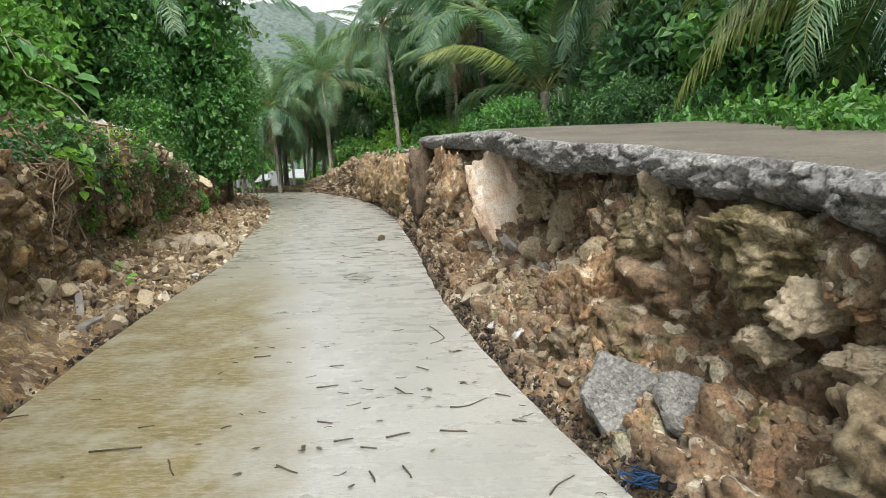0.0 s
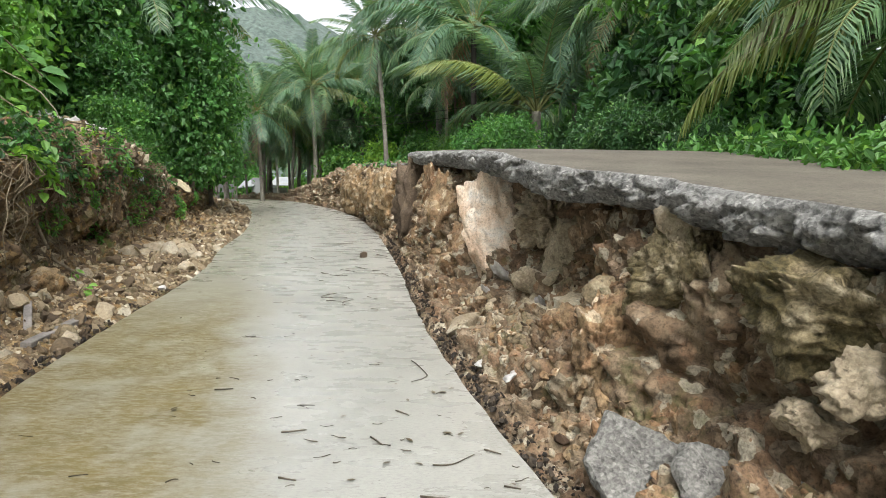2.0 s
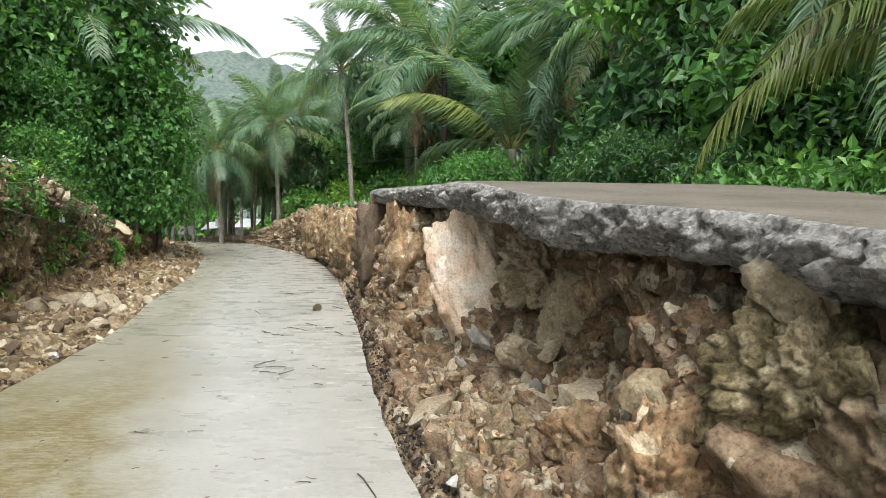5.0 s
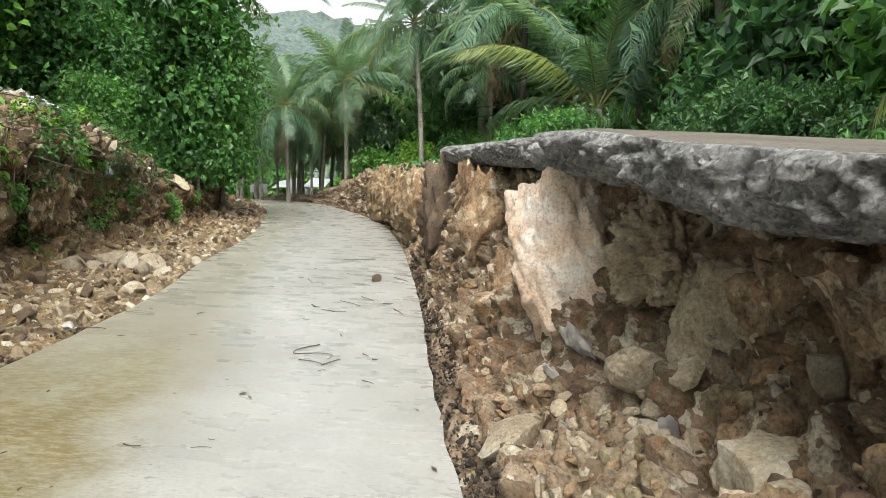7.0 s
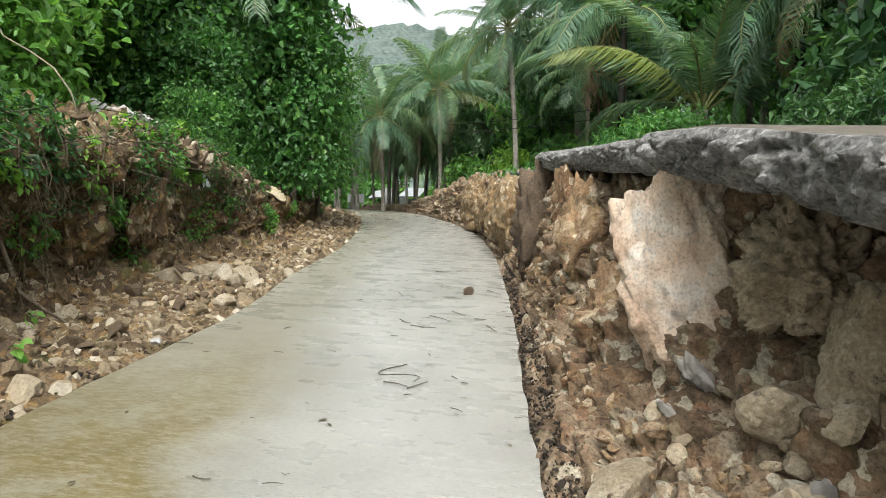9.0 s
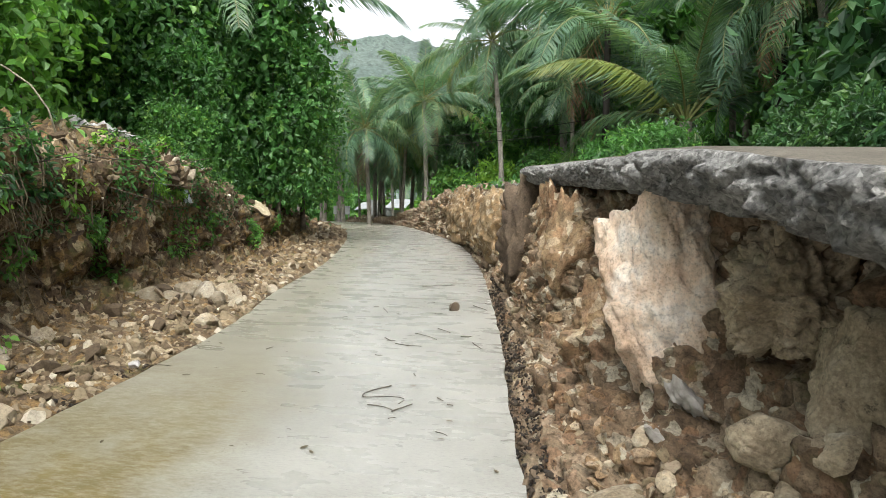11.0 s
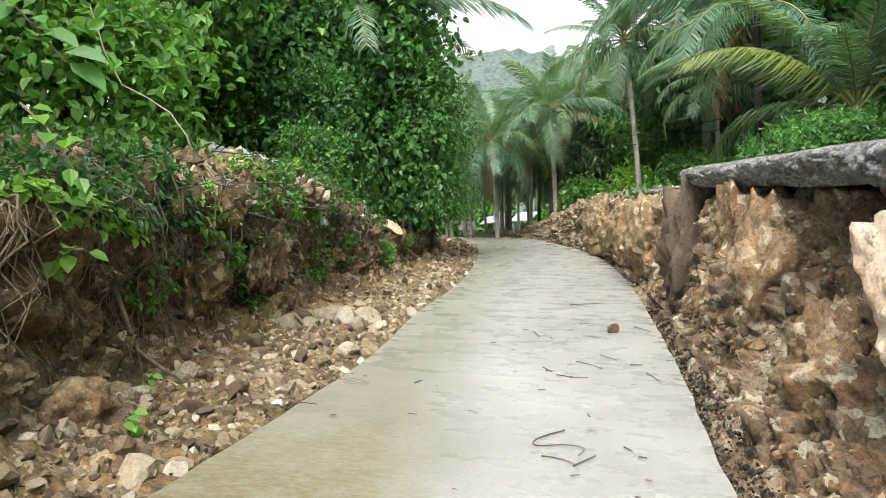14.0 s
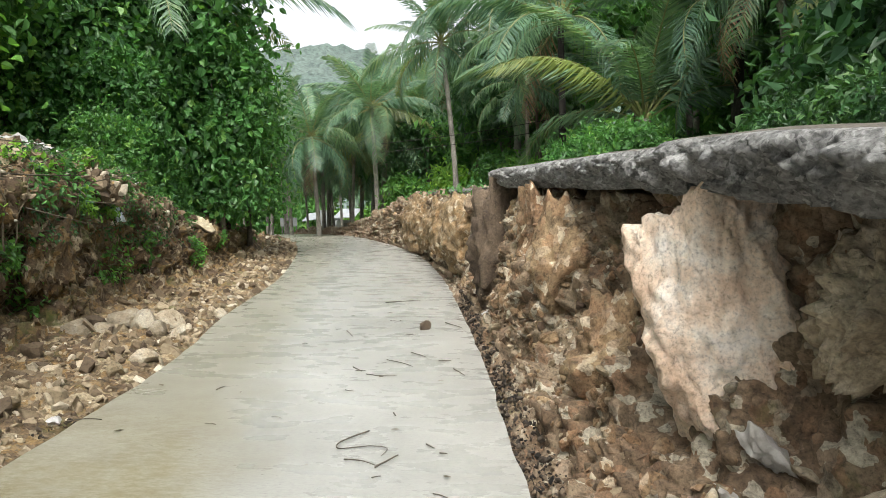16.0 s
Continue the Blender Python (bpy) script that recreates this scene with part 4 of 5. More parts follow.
# ---- plants ----
def leaf_arrays(P, D, U, length, width, fold=0.25, droop=0.15, simple=False):
    """Folded pointed leaves: base P, direction D, upward U, one row each."""
    S = np.cross(D, U)
    S /= np.linalg.norm(S, axis=1, keepdims=True) + 1e-9
    U = np.cross(S, D)
    L, W = length[:, None], width[:, None]
    b = P
    t = P + D * L - U * L * droop
    if simple:
        m = P + D * L * 0.45 + U * W * fold
        V = np.stack([b, m - S * W * 0.5, t, m + S * W * 0.5], 1).reshape(-1, 3)
        k = np.arange(len(P))[:, None] * 4
        return V, np.concatenate([k + np.array([[0, 2, 1]]), k + np.array([[0, 3, 2]])], 1).reshape(-1, 3)
    v = []
    for side in (-1, 1):
        v.append((P + D * L * 0.3 + S * side * W * 0.5 + U * W * fold, P + D * L * 0.68 + S * side * W * 0.42 + U * (W * fold - L * droop * 0.35)))
    V = np.stack([b, v[0][0], v[0][1], t, v[1][1], v[1][0]], 1).reshape(-1, 3)
    k = np.arange(len(P))[:, None] * 6
    F = np.concatenate([k + np.array([[0, 3, 2, 1]]), k + np.array([[0, 5, 4, 3]])], 1).reshape(-1, 4)
    return V, F



def crown_mesh(name, seed, radius, clumps, per, leaf, mat, spread=0.3, bottom=-0.6, wide=0.5, simple=False):
    rng = np.random.default_rng(seed)
    d = unit(rng.normal(size=(clumps, 3)))
    d[:, 2] = np.where(d[:, 2] < bottom, -d[:, 2], d[:, 2])
    lumps = unit(rng.normal(size=(7, 3)))
    grow = 0.72 + 0.35 * np.max(np.clip(d @ lumps.T, 0, 1) ** 3, axis=1)
    r = (0.35 + 0.65 * rng.random(clumps) ** 0.45) * grow
    C = d * r[:, None] * np.array(radius)
    P = np.repeat(C, per, 0) + rng.normal(size=(clumps * per, 3)) * spread * np.array([1, 1, 0.6])
    far_out = np.repeat(d, per, 0)
    out = unit(far_out * 0.35 + rng.normal(size=P.shape) * 0.75 + np.array([0, 0, -0.5]))
    up = unit(rng.normal(size=P.shape) * 0.4 + far_out * np.array([0.75, 0.75, 0.3]) + np.array([0, 0, 0.6]))
    L = leaf * rng.uniform(0.6, 1.25, len(P))
    V, F = leaf_arrays(P, out, up, L, L * wide * rng.uniform(0.8, 1.2, len(P)), 0.2, rng.uniform(0.05, 0.35, (len(P), 1)), simple)
    return mesh_of(name, V, F.tolist(), mat, False), C


def tree(label, seed, height, radius, clumps, per, leaf, mat, bark=None, category="tree", spread=0.32, thick=0.1, wide=0.5, limbs=9, simple=False):
    root = new("tree" if category == "tree" else "shrub")
    rng = random.Random(seed)
    me, C = crown_mesh("crown", seed, radius, clumps, per, leaf, mat, spread, wide=wide, simple=simple)
    top = Vector((rng.uniform(-0.3, 0.3), rng.uniform(-0.3, 0.3), height))
    child("crown", me, root, Matrix.Translation(top))
    path = [Vector((0, 0, -0.3)), Vector((0.05, 0.02, height * 0.3)), Vector((top.x * 0.6, top.y * 0.4, height * 0.65)), top]
    pieces = [tube(path, [thick, thick * 0.85, thick * 0.7, thick * 0.4], 8)]
    for k in range(limbs):
        e = top + Vector(C[int(rng.random() * len(C))]) * 0.9
        s = path[1].lerp(top, rng.uniform(0.3, 1))
        pieces.append(tube([s, s.lerp(e, 0.5) + Vector((0, 0, 0.15)), e], [thick * 0.4, thick * 0.25, thick * 0.08], 5))
    child("trunk", mesh_of("trunk", *join(pieces), bark or M_BARK), root)
    return tagged(root, label, category)


def frond_mesh(name, seed, length, bend, hang, mat, leaflets=66, curl=0.0):
    rng = np.random.default_rng(seed)
    n = 14
    pts, a = [Vector((0, 0, 0))], 0.0
    for k in range(n):
        a -= bend / n * (0.4 + 1.2 * k / n)
        pts.append(pts[-1] + Vector((math.cos(a), curl * k / n, math.sin(a))) * (length / n))
    verts, faces = tube(pts, [0.035 * (1 - 0.85 * k / n) for k in range(n + 1)], 4)
    idx = [1] * len(faces)
    arr = np.array([tuple(p) for p in pts])
    for side in (-1, 1):
        for k in range(leaflets):
            s = 0.13 + 0.87 * (k + rng.uniform(-0.3, 0.3)) / leaflets
            s = min(max(s, 0.1), 0.995)
            p = Vector([np.interp(s * n, np.arange(n + 1), arr[:, c]) for c in range(3)])
            i = min(int(s * n), n - 1)
            d = (pts[i + 1] - pts[i]).normalized()
            ll = length * 0.21 * (0.35 + 0.65 * math.sin(math.pi * min(1, 0.15 + s * 0.85)) ** 0.6) * rng.uniform(0.8, 1.1)
            out = (d * rng.uniform(0.45, 0.75) + Vector((0, side, 0)) * rng.uniform(0.75, 1.0) + Vector((0, 0, 0.12 - hang * rng.uniform(0.2, 0.8)))).normalized()
            m = p + out * ll * 0.55
            t = p + out * ll * 0.85 + Vector((0, 0, -1)) * ll * (0.12 + hang * rng.uniform(0.25, 0.55))
            w = d * 0.026 * length / 4
            o = len(verts)
            verts += [p - w * 0.5, p + w * 0.5, m - w, m + w, t]
            faces += [(o, o + 1, o + 3, o + 2), (o + 2, o + 3, o + 4)]
            idx += [0, 0]
    return mesh_of(name, verts, faces, [mat, M_STALK], False, idx)


FRONDS = [frond_mesh("frond", 1, 3.6, 0.9, 0.5, M_PALM), frond_mesh("frond", 2, 4.0, 1.4, 0.8, M_PALM), frond_mesh("frond", 3, 3.8, 1.9, 1.0, M_PALM), frond_mesh("frond", 4, 3.3, 0.6, 0.3, M_PALM)]
FROND_DRY = frond_mesh("frond", 5, 3.3, 1.5, 1.3, M_DRY, 34)
FROND_YELLOW = frond_mesh("frond", 6, 3.8, 1.3, 0.9, M_PALM_YELLOW)


def palm(label, seed, height, lean, fronds, size=1.0, bark=None, thick=0.13, dry=1, special=(), low=-27):
    root = new("palm_tree")
    rng = random.Random(seed)
    top = Vector((lean[0], lean[1], height))
    n = 12
    path = [Vector((lean[0] * (k / n) ** 1.6, lean[1] * (k / n) ** 1.6, -0.4 + (height + 0.4) * k / n)) for k in range(n + 1)]
    rad = [thick * (1.35 - 0.5 * min(1, k / 3) - 0.15 * k / n) for k in range(n + 1)]
    child("trunk", mesh_of("trunk", *tube(path, rad, 10), bark or M_PALMBARK), root)
    for k in range(fronds):
        u = k / fronds
        pitch = 78 - (78 - low) * u + rng.uniform(-8, 8)
        me = FRONDS[3] if u < 0.2 else FRONDS[0] if u < 0.45 else FRONDS[1] if u < 0.75 else FRONDS[2]
        if k == int(fronds * 0.8) and rng.random() < 0.5:
            me = FROND_YELLOW
        lab = ""
        if k >= fronds - dry:
            me, pitch, lab = FROND_DRY, -35, "brown dried hanging frond"
        s = size * rng.uniform(0.85, 1.1)
        child("frond", me, root, Matrix.Translation(top + Vector((0, 0, -0.1 * u))) @ pose(0, 0, 0, 0, -pitch, k * 137.5 + rng.uniform(-15, 15)) @ pose(0, 0, 0, rng.uniform(-20, 20)) @ Matrix.Scale(s, 4), lab)
    for me, az, pitch, roll, s in special:
        child("frond", me, root, Matrix.Translation(top) @ pose(0, 0, 0, 0, -pitch, az) @ pose(0, 0, 0, roll) @ Matrix.Scale(s, 4))
    return tagged(root, label, "palm tree")


def put_at(ob, x, y, rz=0.0, s=1.0, z=None):
    ob.matrix_basis = pose(x, y, ground_z(x, y) if z is None else z, 0, 0, rz) @ Matrix.Scale(s, 4)
    return ob


def copy_at(ob, x, y, rz, s, z=None):
    c = copy_thing(ob, pose(x, y, ground_z(x, y) if z is None else z, 0, 0, rz))
    c.scale = (s, s, s)
    return c


# single trees that stand out
put_at(palm("coconut palm with a black upper trunk in ivy-covered thicket", 3, 4.3, (0.1, 0.0), 20, 0.95, M_BLACKBARK, 0.16, 0,
            ((FRONDS[1], 12, 34, 10, 1.25), (FRONDS[0], -20, 48, 0, 1.1)), low=20), -7.6, 20, 0, 1.0, 1.45)
put_at(palm("coconut palm with slim black trunk and drooping fronds", 5, 4.6, (0.0, 0.1), 20, 1.0, M_BLACKBARK, 0.12, 1), 2.2, 23, 40, 1.0, 1.5)
put_at(palm("young coconut palm with fronds fanning from low base", 6, 1.6, (0.0, 0.0), 15, 1.15, None, 0.2, 0, low=32), 4.05, 21.5, 10, 1.0, 1.7)
put_at(palm("coconut palm with one long frond hanging low", 8, 3.9, (0.0, 0.0), 15, 0.95, M_BLACKBARK, 0.14, 0,
            ((FRONDS[0], 180, -42, 0, 0.85),), low=5), 5.9, 20.4, 0, 1.0, 1.7)
put_at(palm("short coconut palm drooping over the old road edge", 7, 1.7, (-0.2, 0.0), 12, 0.75, None, 0.18, 0,
            ((FROND_DRY, 172, 16, 20, 0.6), (FROND_YELLOW, 165, 22, 25, 0.6), (FROND_YELLOW, 192, 12, -10, 0.58), (FRONDS[2], 200, 35, 0, 0.6), (FRONDS[2], 215, 10, 0, 0.6))), 6.35, 6.9, 0, 1.0)

# the coconut grove down the lane
grove = [palm("tall coconut palm with grey trunk in the grove", 20 + k, 4.9 + 0.8 * k, (0.5 - 0.4 * k, 0.3), 25 + k, 1.0, None, 0.14) for k in range(4)]
for ob, (x, y) in zip(grove, ((-5.6, 37), (-9.3, 41), (1.0, 30.5), (-13, 45))):
    put_at(ob, x, y, 0, 1.0)
rng = random.Random(4)


def palms_at(*spots):
    for x, y, s in spots:
        copy_at(rng.choice(grove), x, y, rng.uniform(0, 360), s * rng.uniform(0.92, 1.08))


palms_at((-7.6, 33.5, 0.8), (-3.2, 38, 0.85), (-11.4, 38, 0.8), (-6.2, 46, 1.2), (-8.6, 49, 1.15), (-2.5, 44, 1.1), (1.2, 35, 1.0), (1.0, 27, 0.95), (4.2, 29, 1.05), (-14.5, 42, 0.85))
palms_at((-16, 50, 0.9), (-12.2, 55, 0.95), (-21, 52, 0.9), (-5, 55, 1.25), (0, 52, 1.3), (4, 42, 1.3), (8, 34, 1.25), (7.5, 26, 1.1), (6.5, 18.5, 0.95), (9.5, 21, 1.1), (11, 29, 1.3))
palms_at((-18, 60, 0.95), (-24, 62, 1.0), (-10, 66, 1.1), (-28, 56, 0.9), (-15, 72, 1.1), (-3, 68, 1.4), (-22, 76, 1.1), (-9.8, 24.5, 0.9), (-12.5, 29, 0.95), (-16.5, 33, 1.0), (-10.5, 15.5, 0.95))
palms_at((-5.0, 33.5, 0.9), (-1.0, 26.8, 0.75), (-9.4, 40.5, 1.0))
palms_at((12, 14, 1.05), (1.0, 40, 1.2), (-4.6, 41, 1.05), (0.2, 33, 0.9), (1.3, 25.5, 0.6), (2.8, 26, 0.7), (-9.8, 36.5, 0.6), (-7.8, 40, 0.7), (-12.6, 48, 0.7), (-6.4, 52, 0.8), (5.6, 23.5, 0.75), (7.2, 16.5, 0.95), (8.6, 12.5, 1.0), (-8.2, 44, 0.95), (-10.4, 46, 0.85), (-7.0, 37, 0.7))

# broadleaf trees and shrubs
tree_kinds = [tree("leafy broadleaf tree in dense roadside forest", 31, 4.2, (2.1, 2.1, 2.3), 220, 24, 0.19, M_LEAF, spread=0.36, wide=0.62),
              tree("bright green broadleaf tree in roadside thicket", 32, 3.4, (1.8, 1.8, 2.0), 200, 24, 0.17, M_LEAF_BRIGHT, spread=0.32, wide=0.62),
              tree("dark leafy forest tree with thin trunk", 33, 5.0, (2.2, 2.2, 2.8), 180, 20, 0.25, M_LEAF_DARK, spread=0.38, simple=True)]
draped = tree("tall tree thickly draped in climbing vines", 34, 3.1, (1.0, 1.0, 2.9), 250, 26, 0.15, M_LEAF, spread=0.34, wide=0.66)
far_kinds = [tree("distant broadleaf tree in the forest", 35, 4.2, (2.2, 2.2, 2.6), 130, 11, 0.42, M_LEAF, spread=0.42, limbs=4, simple=True),
             tree("distant dark forest tree", 36, 5.0, (2.3, 2.3, 2.9), 130, 11, 0.44, M_LEAF_DARK, spread=0.45, limbs=4, simple=True),
             tree("distant light green forest tree", 37, 3.6, (2.0, 2.0, 2.2), 120, 11, 0.38, M_LEAF_BRIGHT, spread=0.4, limbs=4, simple=True)]
shrub_kinds = [tree("dense green shrub by the road", 41, 0.9, (1.0, 1.0, 0.95), 110, 17, 0.18, M_LEAF, None, "shrub", 0.2, 0.03, limbs=6, simple=True),
               tree("light green shrub at the forest edge", 42, 0.8, (0.95, 0.95, 0.8), 90, 16, 0.14, M_LEAF_BRIGHT, None, "shrub", 0.18, 0.03, limbs=6, simple=True),
               tree("large-leaved dark green shrub", 43, 1.3, (1.2, 1.2, 1.2), 110, 15, 0.23, M_LEAF_DARK, None, "shrub", 0.26, 0.04, 0.5, limbs=6, simple=True),
               tree("dark green thicket bush with small leaves", 47, 0.9, (1.05, 1.05, 1.0), 110, 17, 0.17, M_LEAF_DARK, None, "shrub", 0.2, 0.03, limbs=6, simple=True),
               tree("low weedy undergrowth plant", 44, 0.2, (0.45, 0.45, 0.28), 50, 12, 0.11, M_LEAF, None, "shrub", 0.1, 0.012, limbs=5, simple=True)]
far_shrubs = [tree("dense undergrowth bush below the palms", 45, 0.8, (1.1, 1.1, 0.9), 80, 10, 0.28, M_LEAF, None, "shrub", 0.25, 0.03, limbs=3, simple=True),
              tree("light undergrowth bush below the palms", 46, 0.7, (1.0, 1.0, 0.8), 80, 10, 0.24, M_LEAF_BRIGHT, None, "shrub", 0.22, 0.03, limbs=3, simple=True)]
for ob, (x, y) in zip(tree_kinds + shrub_kinds, ((-8.0, 14.0), (-6.4, 10.8), (-8.6, 18), (5.6, 9.2), (-5.6, 8.4), (5.4, 11.2), (6.4, 14.5), (4.7, 6.5))):
    put_at(ob, x, y)
for ob, (x, y) in zip([draped] + far_kinds + far_shrubs, ((-6.1, 20.2), (-14, 24), (13, 18), (-4, 60), (-3.5, 33), (-1.6, 29))):
    put_at(ob, x, y)
rng = random.Random(9)
for x, y, s in ((-6.6, 18.4, 0.5), (-7.2, 21.6, 1.1), (-6.3, 22.4, 0.95), (-8.3, 19.2, 1.15), (-7.4, 16.6, 0.7), (-5.9, 15.4, 0.6), (-6.7, 20.6, 1.45), (-9.2, 19.6, 1.6), (-8.6, 21.5, 1.7), (-7.6, 18.2, 1.2), (-6.9, 16.9, 0.85), (-8.4, 17.2, 1.3)):
    copy_at(draped, x, y, rng.uniform(0, 360), s)


clearings = ((5.6, 6.4, 1.7), (7.0, 6.8, 1.2), (3.0, 20.5, 1.9), (2.2, 22.5, 1.2))


def plant_row(kinds, y0, y1, step, x_of, size, jitter):
    y = y0
    while y < y1:
        x, yy, turn, s = x_of(y) + rng.uniform(-jitter, jitter), y + rng.uniform(-jitter, jitter) * 0.6, rng.uniform(0, 360), rng.uniform(*size)
        kind = rng.choice(kinds)
        if kind is shrub_kinds[4] or all((x - a) ** 2 + (yy - b) ** 2 > r * r for a, b, r in clearings):
            copy_at(kind, x, yy, turn, s)
        y += step


# forest on the uphill side of the lane
plant_row(shrub_kinds[:2], 5.5, 8.6, 0.8, lambda y: left_foot(y) - 1.5, (0.4, 0.65), 0.25)
plant_row(shrub_kinds[:2], 5.5, 21.5, 0.85, lambda y: left_foot(y) - 2.5 - 0.75 * hump(y, 9.3, 15.5), (0.7, 1.1), 0.3)
plant_row([tree_kinds[1]], 6, 22, 1.5, lambda y: left_foot(y) - 3.7, (0.6, 0.85), 0.4)
plant_row(tree_kinds[:2], 5, 24, 2.0, lambda y: left_foot(y) - 5.6, (1.0, 1.4), 0.7)
plant_row(far_kinds, 4, 40, 2.4, lambda y: left_foot(y) - 9.5, (1.2, 1.7), 1.2)
plant_row(far_kinds, 24, 50, 2.2, lambda y: left_foot(min(y, 40)) - 4.6 - 0.3 * (y - 24), (0.6, 1.0), 0.8)
plant_row(far_shrubs, 21, 31, 0.9, lambda y: left_foot(y) - 1.7, (0.5, 0.9), 0.5)
plant_row(far_shrubs, 31, 60, 1.2, lambda y: left_foot(min(y, 44)) - 4.0 - 1.0 * max(0, y - 44), (0.5, 0.9), 0.9)
# forest beyond the old road
plant_row(shrub_kinds[4:], 1.5, 7.5, 0.3, lambda y: grass_edge(y) + 0.3, (0.6, 1.2), 0.2)
plant_row([shrub_kinds[3], shrub_kinds[3], shrub_kinds[4]], 7.5, 14, 0.5, lambda y: grass_edge(y) + 0.8, (0.35, 0.6), 0.3)
plant_row(shrub_kinds[1:2] + shrub_kinds[4:], 1.5, 7, 0.55, lambda y: grass_edge(y) + 0.9, (0.5, 0.9), 0.3)
plant_row([shrub_kinds[3], shrub_kinds[3], shrub_kinds[3], shrub_kinds[2]], 2, 13.4, 0.95, lambda y: grass_edge(min(y, 13)) + 1.9 - 0.1 * max(0, y - 14), (0.75, 1.2), 0.4)
plant_row(shrub_kinds[2:4] + tree_kinds[::2], 9, 13.5, 1.6, lambda y: grass_edge(min(y, 13)) + 2.9, (0.7, 0.95), 0.4)
plant_row(tree_kinds[:1], 4, 26, 2.0, lambda y: grass_edge(min(y, 13)) + 4.6, (0.8, 1.1), 0.6)
plant_row([shrub_kinds[0], shrub_kinds[3]], 14, 24, 1.3, lambda y: 6.6 - 0.05 * y, (0.5, 0.8), 0.5)
plant_row(far_kinds[:2], 2, 50, 1.9, lambda y: grass_edge(min(y, 13)) + 7.5, (1.0, 1.4), 0.9)
plant_row(far_kinds, 0, 60, 2.6, lambda y: grass_edge(min(y, 13)) + 11.5, (1.3, 1.8), 1.2)
# low growth on the far bank and under the palms
plant_row(far_shrubs + shrub_kinds[:1], 14.5, 33, 0.7, lambda y: road_right(y) + 2.7 + 0.12 * (y - 15), (0.5, 0.85), 0.5)
plant_row(far_kinds[:2], 24, 44, 1.5, lambda y: road_right(y) + 5.5, (0.6, 0.95), 1.0)
plant_row(far_shrubs, 31, 64, 1.0, lambda y: road_right(min(y, 40)) + 4.5, (0.6, 1.1), 1.2)
plant_row(far_kinds[:2], 44, 66, 1.2, lambda y: -2.0 + 0.1 * y, (0.7, 1.1), 3.0)
for k in range(34):
    copy_at(rng.choice(far_kinds), rng.uniform(-48, 20), rng.uniform(68, 100), rng.uniform(0, 360), rng.uniform(0.9, 1.5))
for k in range(30):
    copy_at(rng.choice(far_shrubs), -44 + k * 1.7 + rng.uniform(-0.6, 0.6), 70 + rng.uniform(-3, 3), rng.uniform(0, 360), rng.uniform(1.6, 2.6))
# unseen trees added behind the camera, so that the light is closed in there too
plant_row(far_kinds, -16, 2, 3.5, lambda y: 10.5, (1.0, 1.4), 1.0)
plant_row(far_kinds, -16, 3, 3.0, lambda y: -5.0, (1.0, 1.4), 0.8)

M_TWIGPALE = rough_mat("pale_stem", [(0.3, (0.175, 0.158, 0.105)), (0.7, (0.294, 0.274, 0.196))], [(0.3, g3(0.7)), (0.7, g3(1.1))], 5, 40, 0.7, 0.3, 0.004)
M_CREAM = rough_mat("yellowed_sack", [(0.3, (0.338, 0.285, 0.18)), (0.7, (0.495, 0.435, 0.3))], [(0.3, g3(0.8)), (0.7, g3(1.05))], 6, 60, 0.6, 0.3, 0.006)
M_PALEBLUE = rough_mat("pale_blue_cloth", [(0.3, (0.36, 0.42, 0.48)), (0.7, (0.6, 0.66, 0.7))], [(0.3, g3(0.8)), (0.7, g3(1.05))], 6, 60, 0.7, 0.3, 0.006)
M_DEADLEAF = rough_mat("dead_leaf", [(0.3, (0.035, 0.03, 0.015)), (0.7, (0.12, 0.09, 0.045))], [(0.3, g3(0.7)), (0.7, g3(1.2))], 20, 90, 0.6, 0.3, 0.003)


# ---- roots and creepers on the bank ----
def on_bank(P, y, u):
    i = int(np.argmin(abs(P[:, 0, 1] - y)))
    return Vector(P[i, int(u * (P.shape[1] - 1))])


rng = random.Random(21)
for k in range(150):
    y = rng.choice((rng.uniform(6.4, 10), rng.uniform(6.4, 16)))
    u0, u1 = rng.uniform(0.55, 0.72), rng.uniform(0.28, 0.5)
    dy, sway = rng.uniform(-0.5, 0.4), rng.uniform(0.02, 0.07)
    pts = []
    for j in range(9):
        v = j / 8
        p = on_bank(LP, y + dy * v + 0.05 * noise.noise((k, j * 0.9, 0)), u0 + (u1 - u0) * v)
        pts.append(p + Vector((0.05 + sway * math.sin(v * 3), 0, 0.02)) + Vector((0.03 * noise.noise((k, j, 3)), 0.04 * noise.noise((k, j, 7)), 0)))
    r = rng.uniform(0.004, 0.012)
    tagged(new("root", mesh_of("root", *tube(pts, [r * (1 - 0.07 * j) for j in range(9)], 5), M_ROOT)), "thin brown root hanging down the earth bank", "root", "hanging roots")
rng = random.Random(23)
for k in range(46):
    y = rng.uniform(6, 12.5)
    p = on_bank(LP, y, rng.uniform(0.55, 0.75)) + Vector((0.08, 0, 0.08))
    d = Vector((rng.uniform(-0.2, 0.5), rng.uniform(-0.8, 0.8), rng.uniform(-0.35, 0.2)))
    pts = [p + d * (j / 5) + Vector((0.04 * noise.noise((k, j, 1)), 0.05 * noise.noise((k, j, 2)), 0.05 * noise.noise((k, j, 4)))) for j in range(6)]
    tagged(new("branch", mesh_of("branch", *tube(pts, [0.009 - 0.0013 * j for j in range(6)], 5), M_TWIG)), "thin dead branch tangled on the bank brow", "branch", "dead branches on the bank")
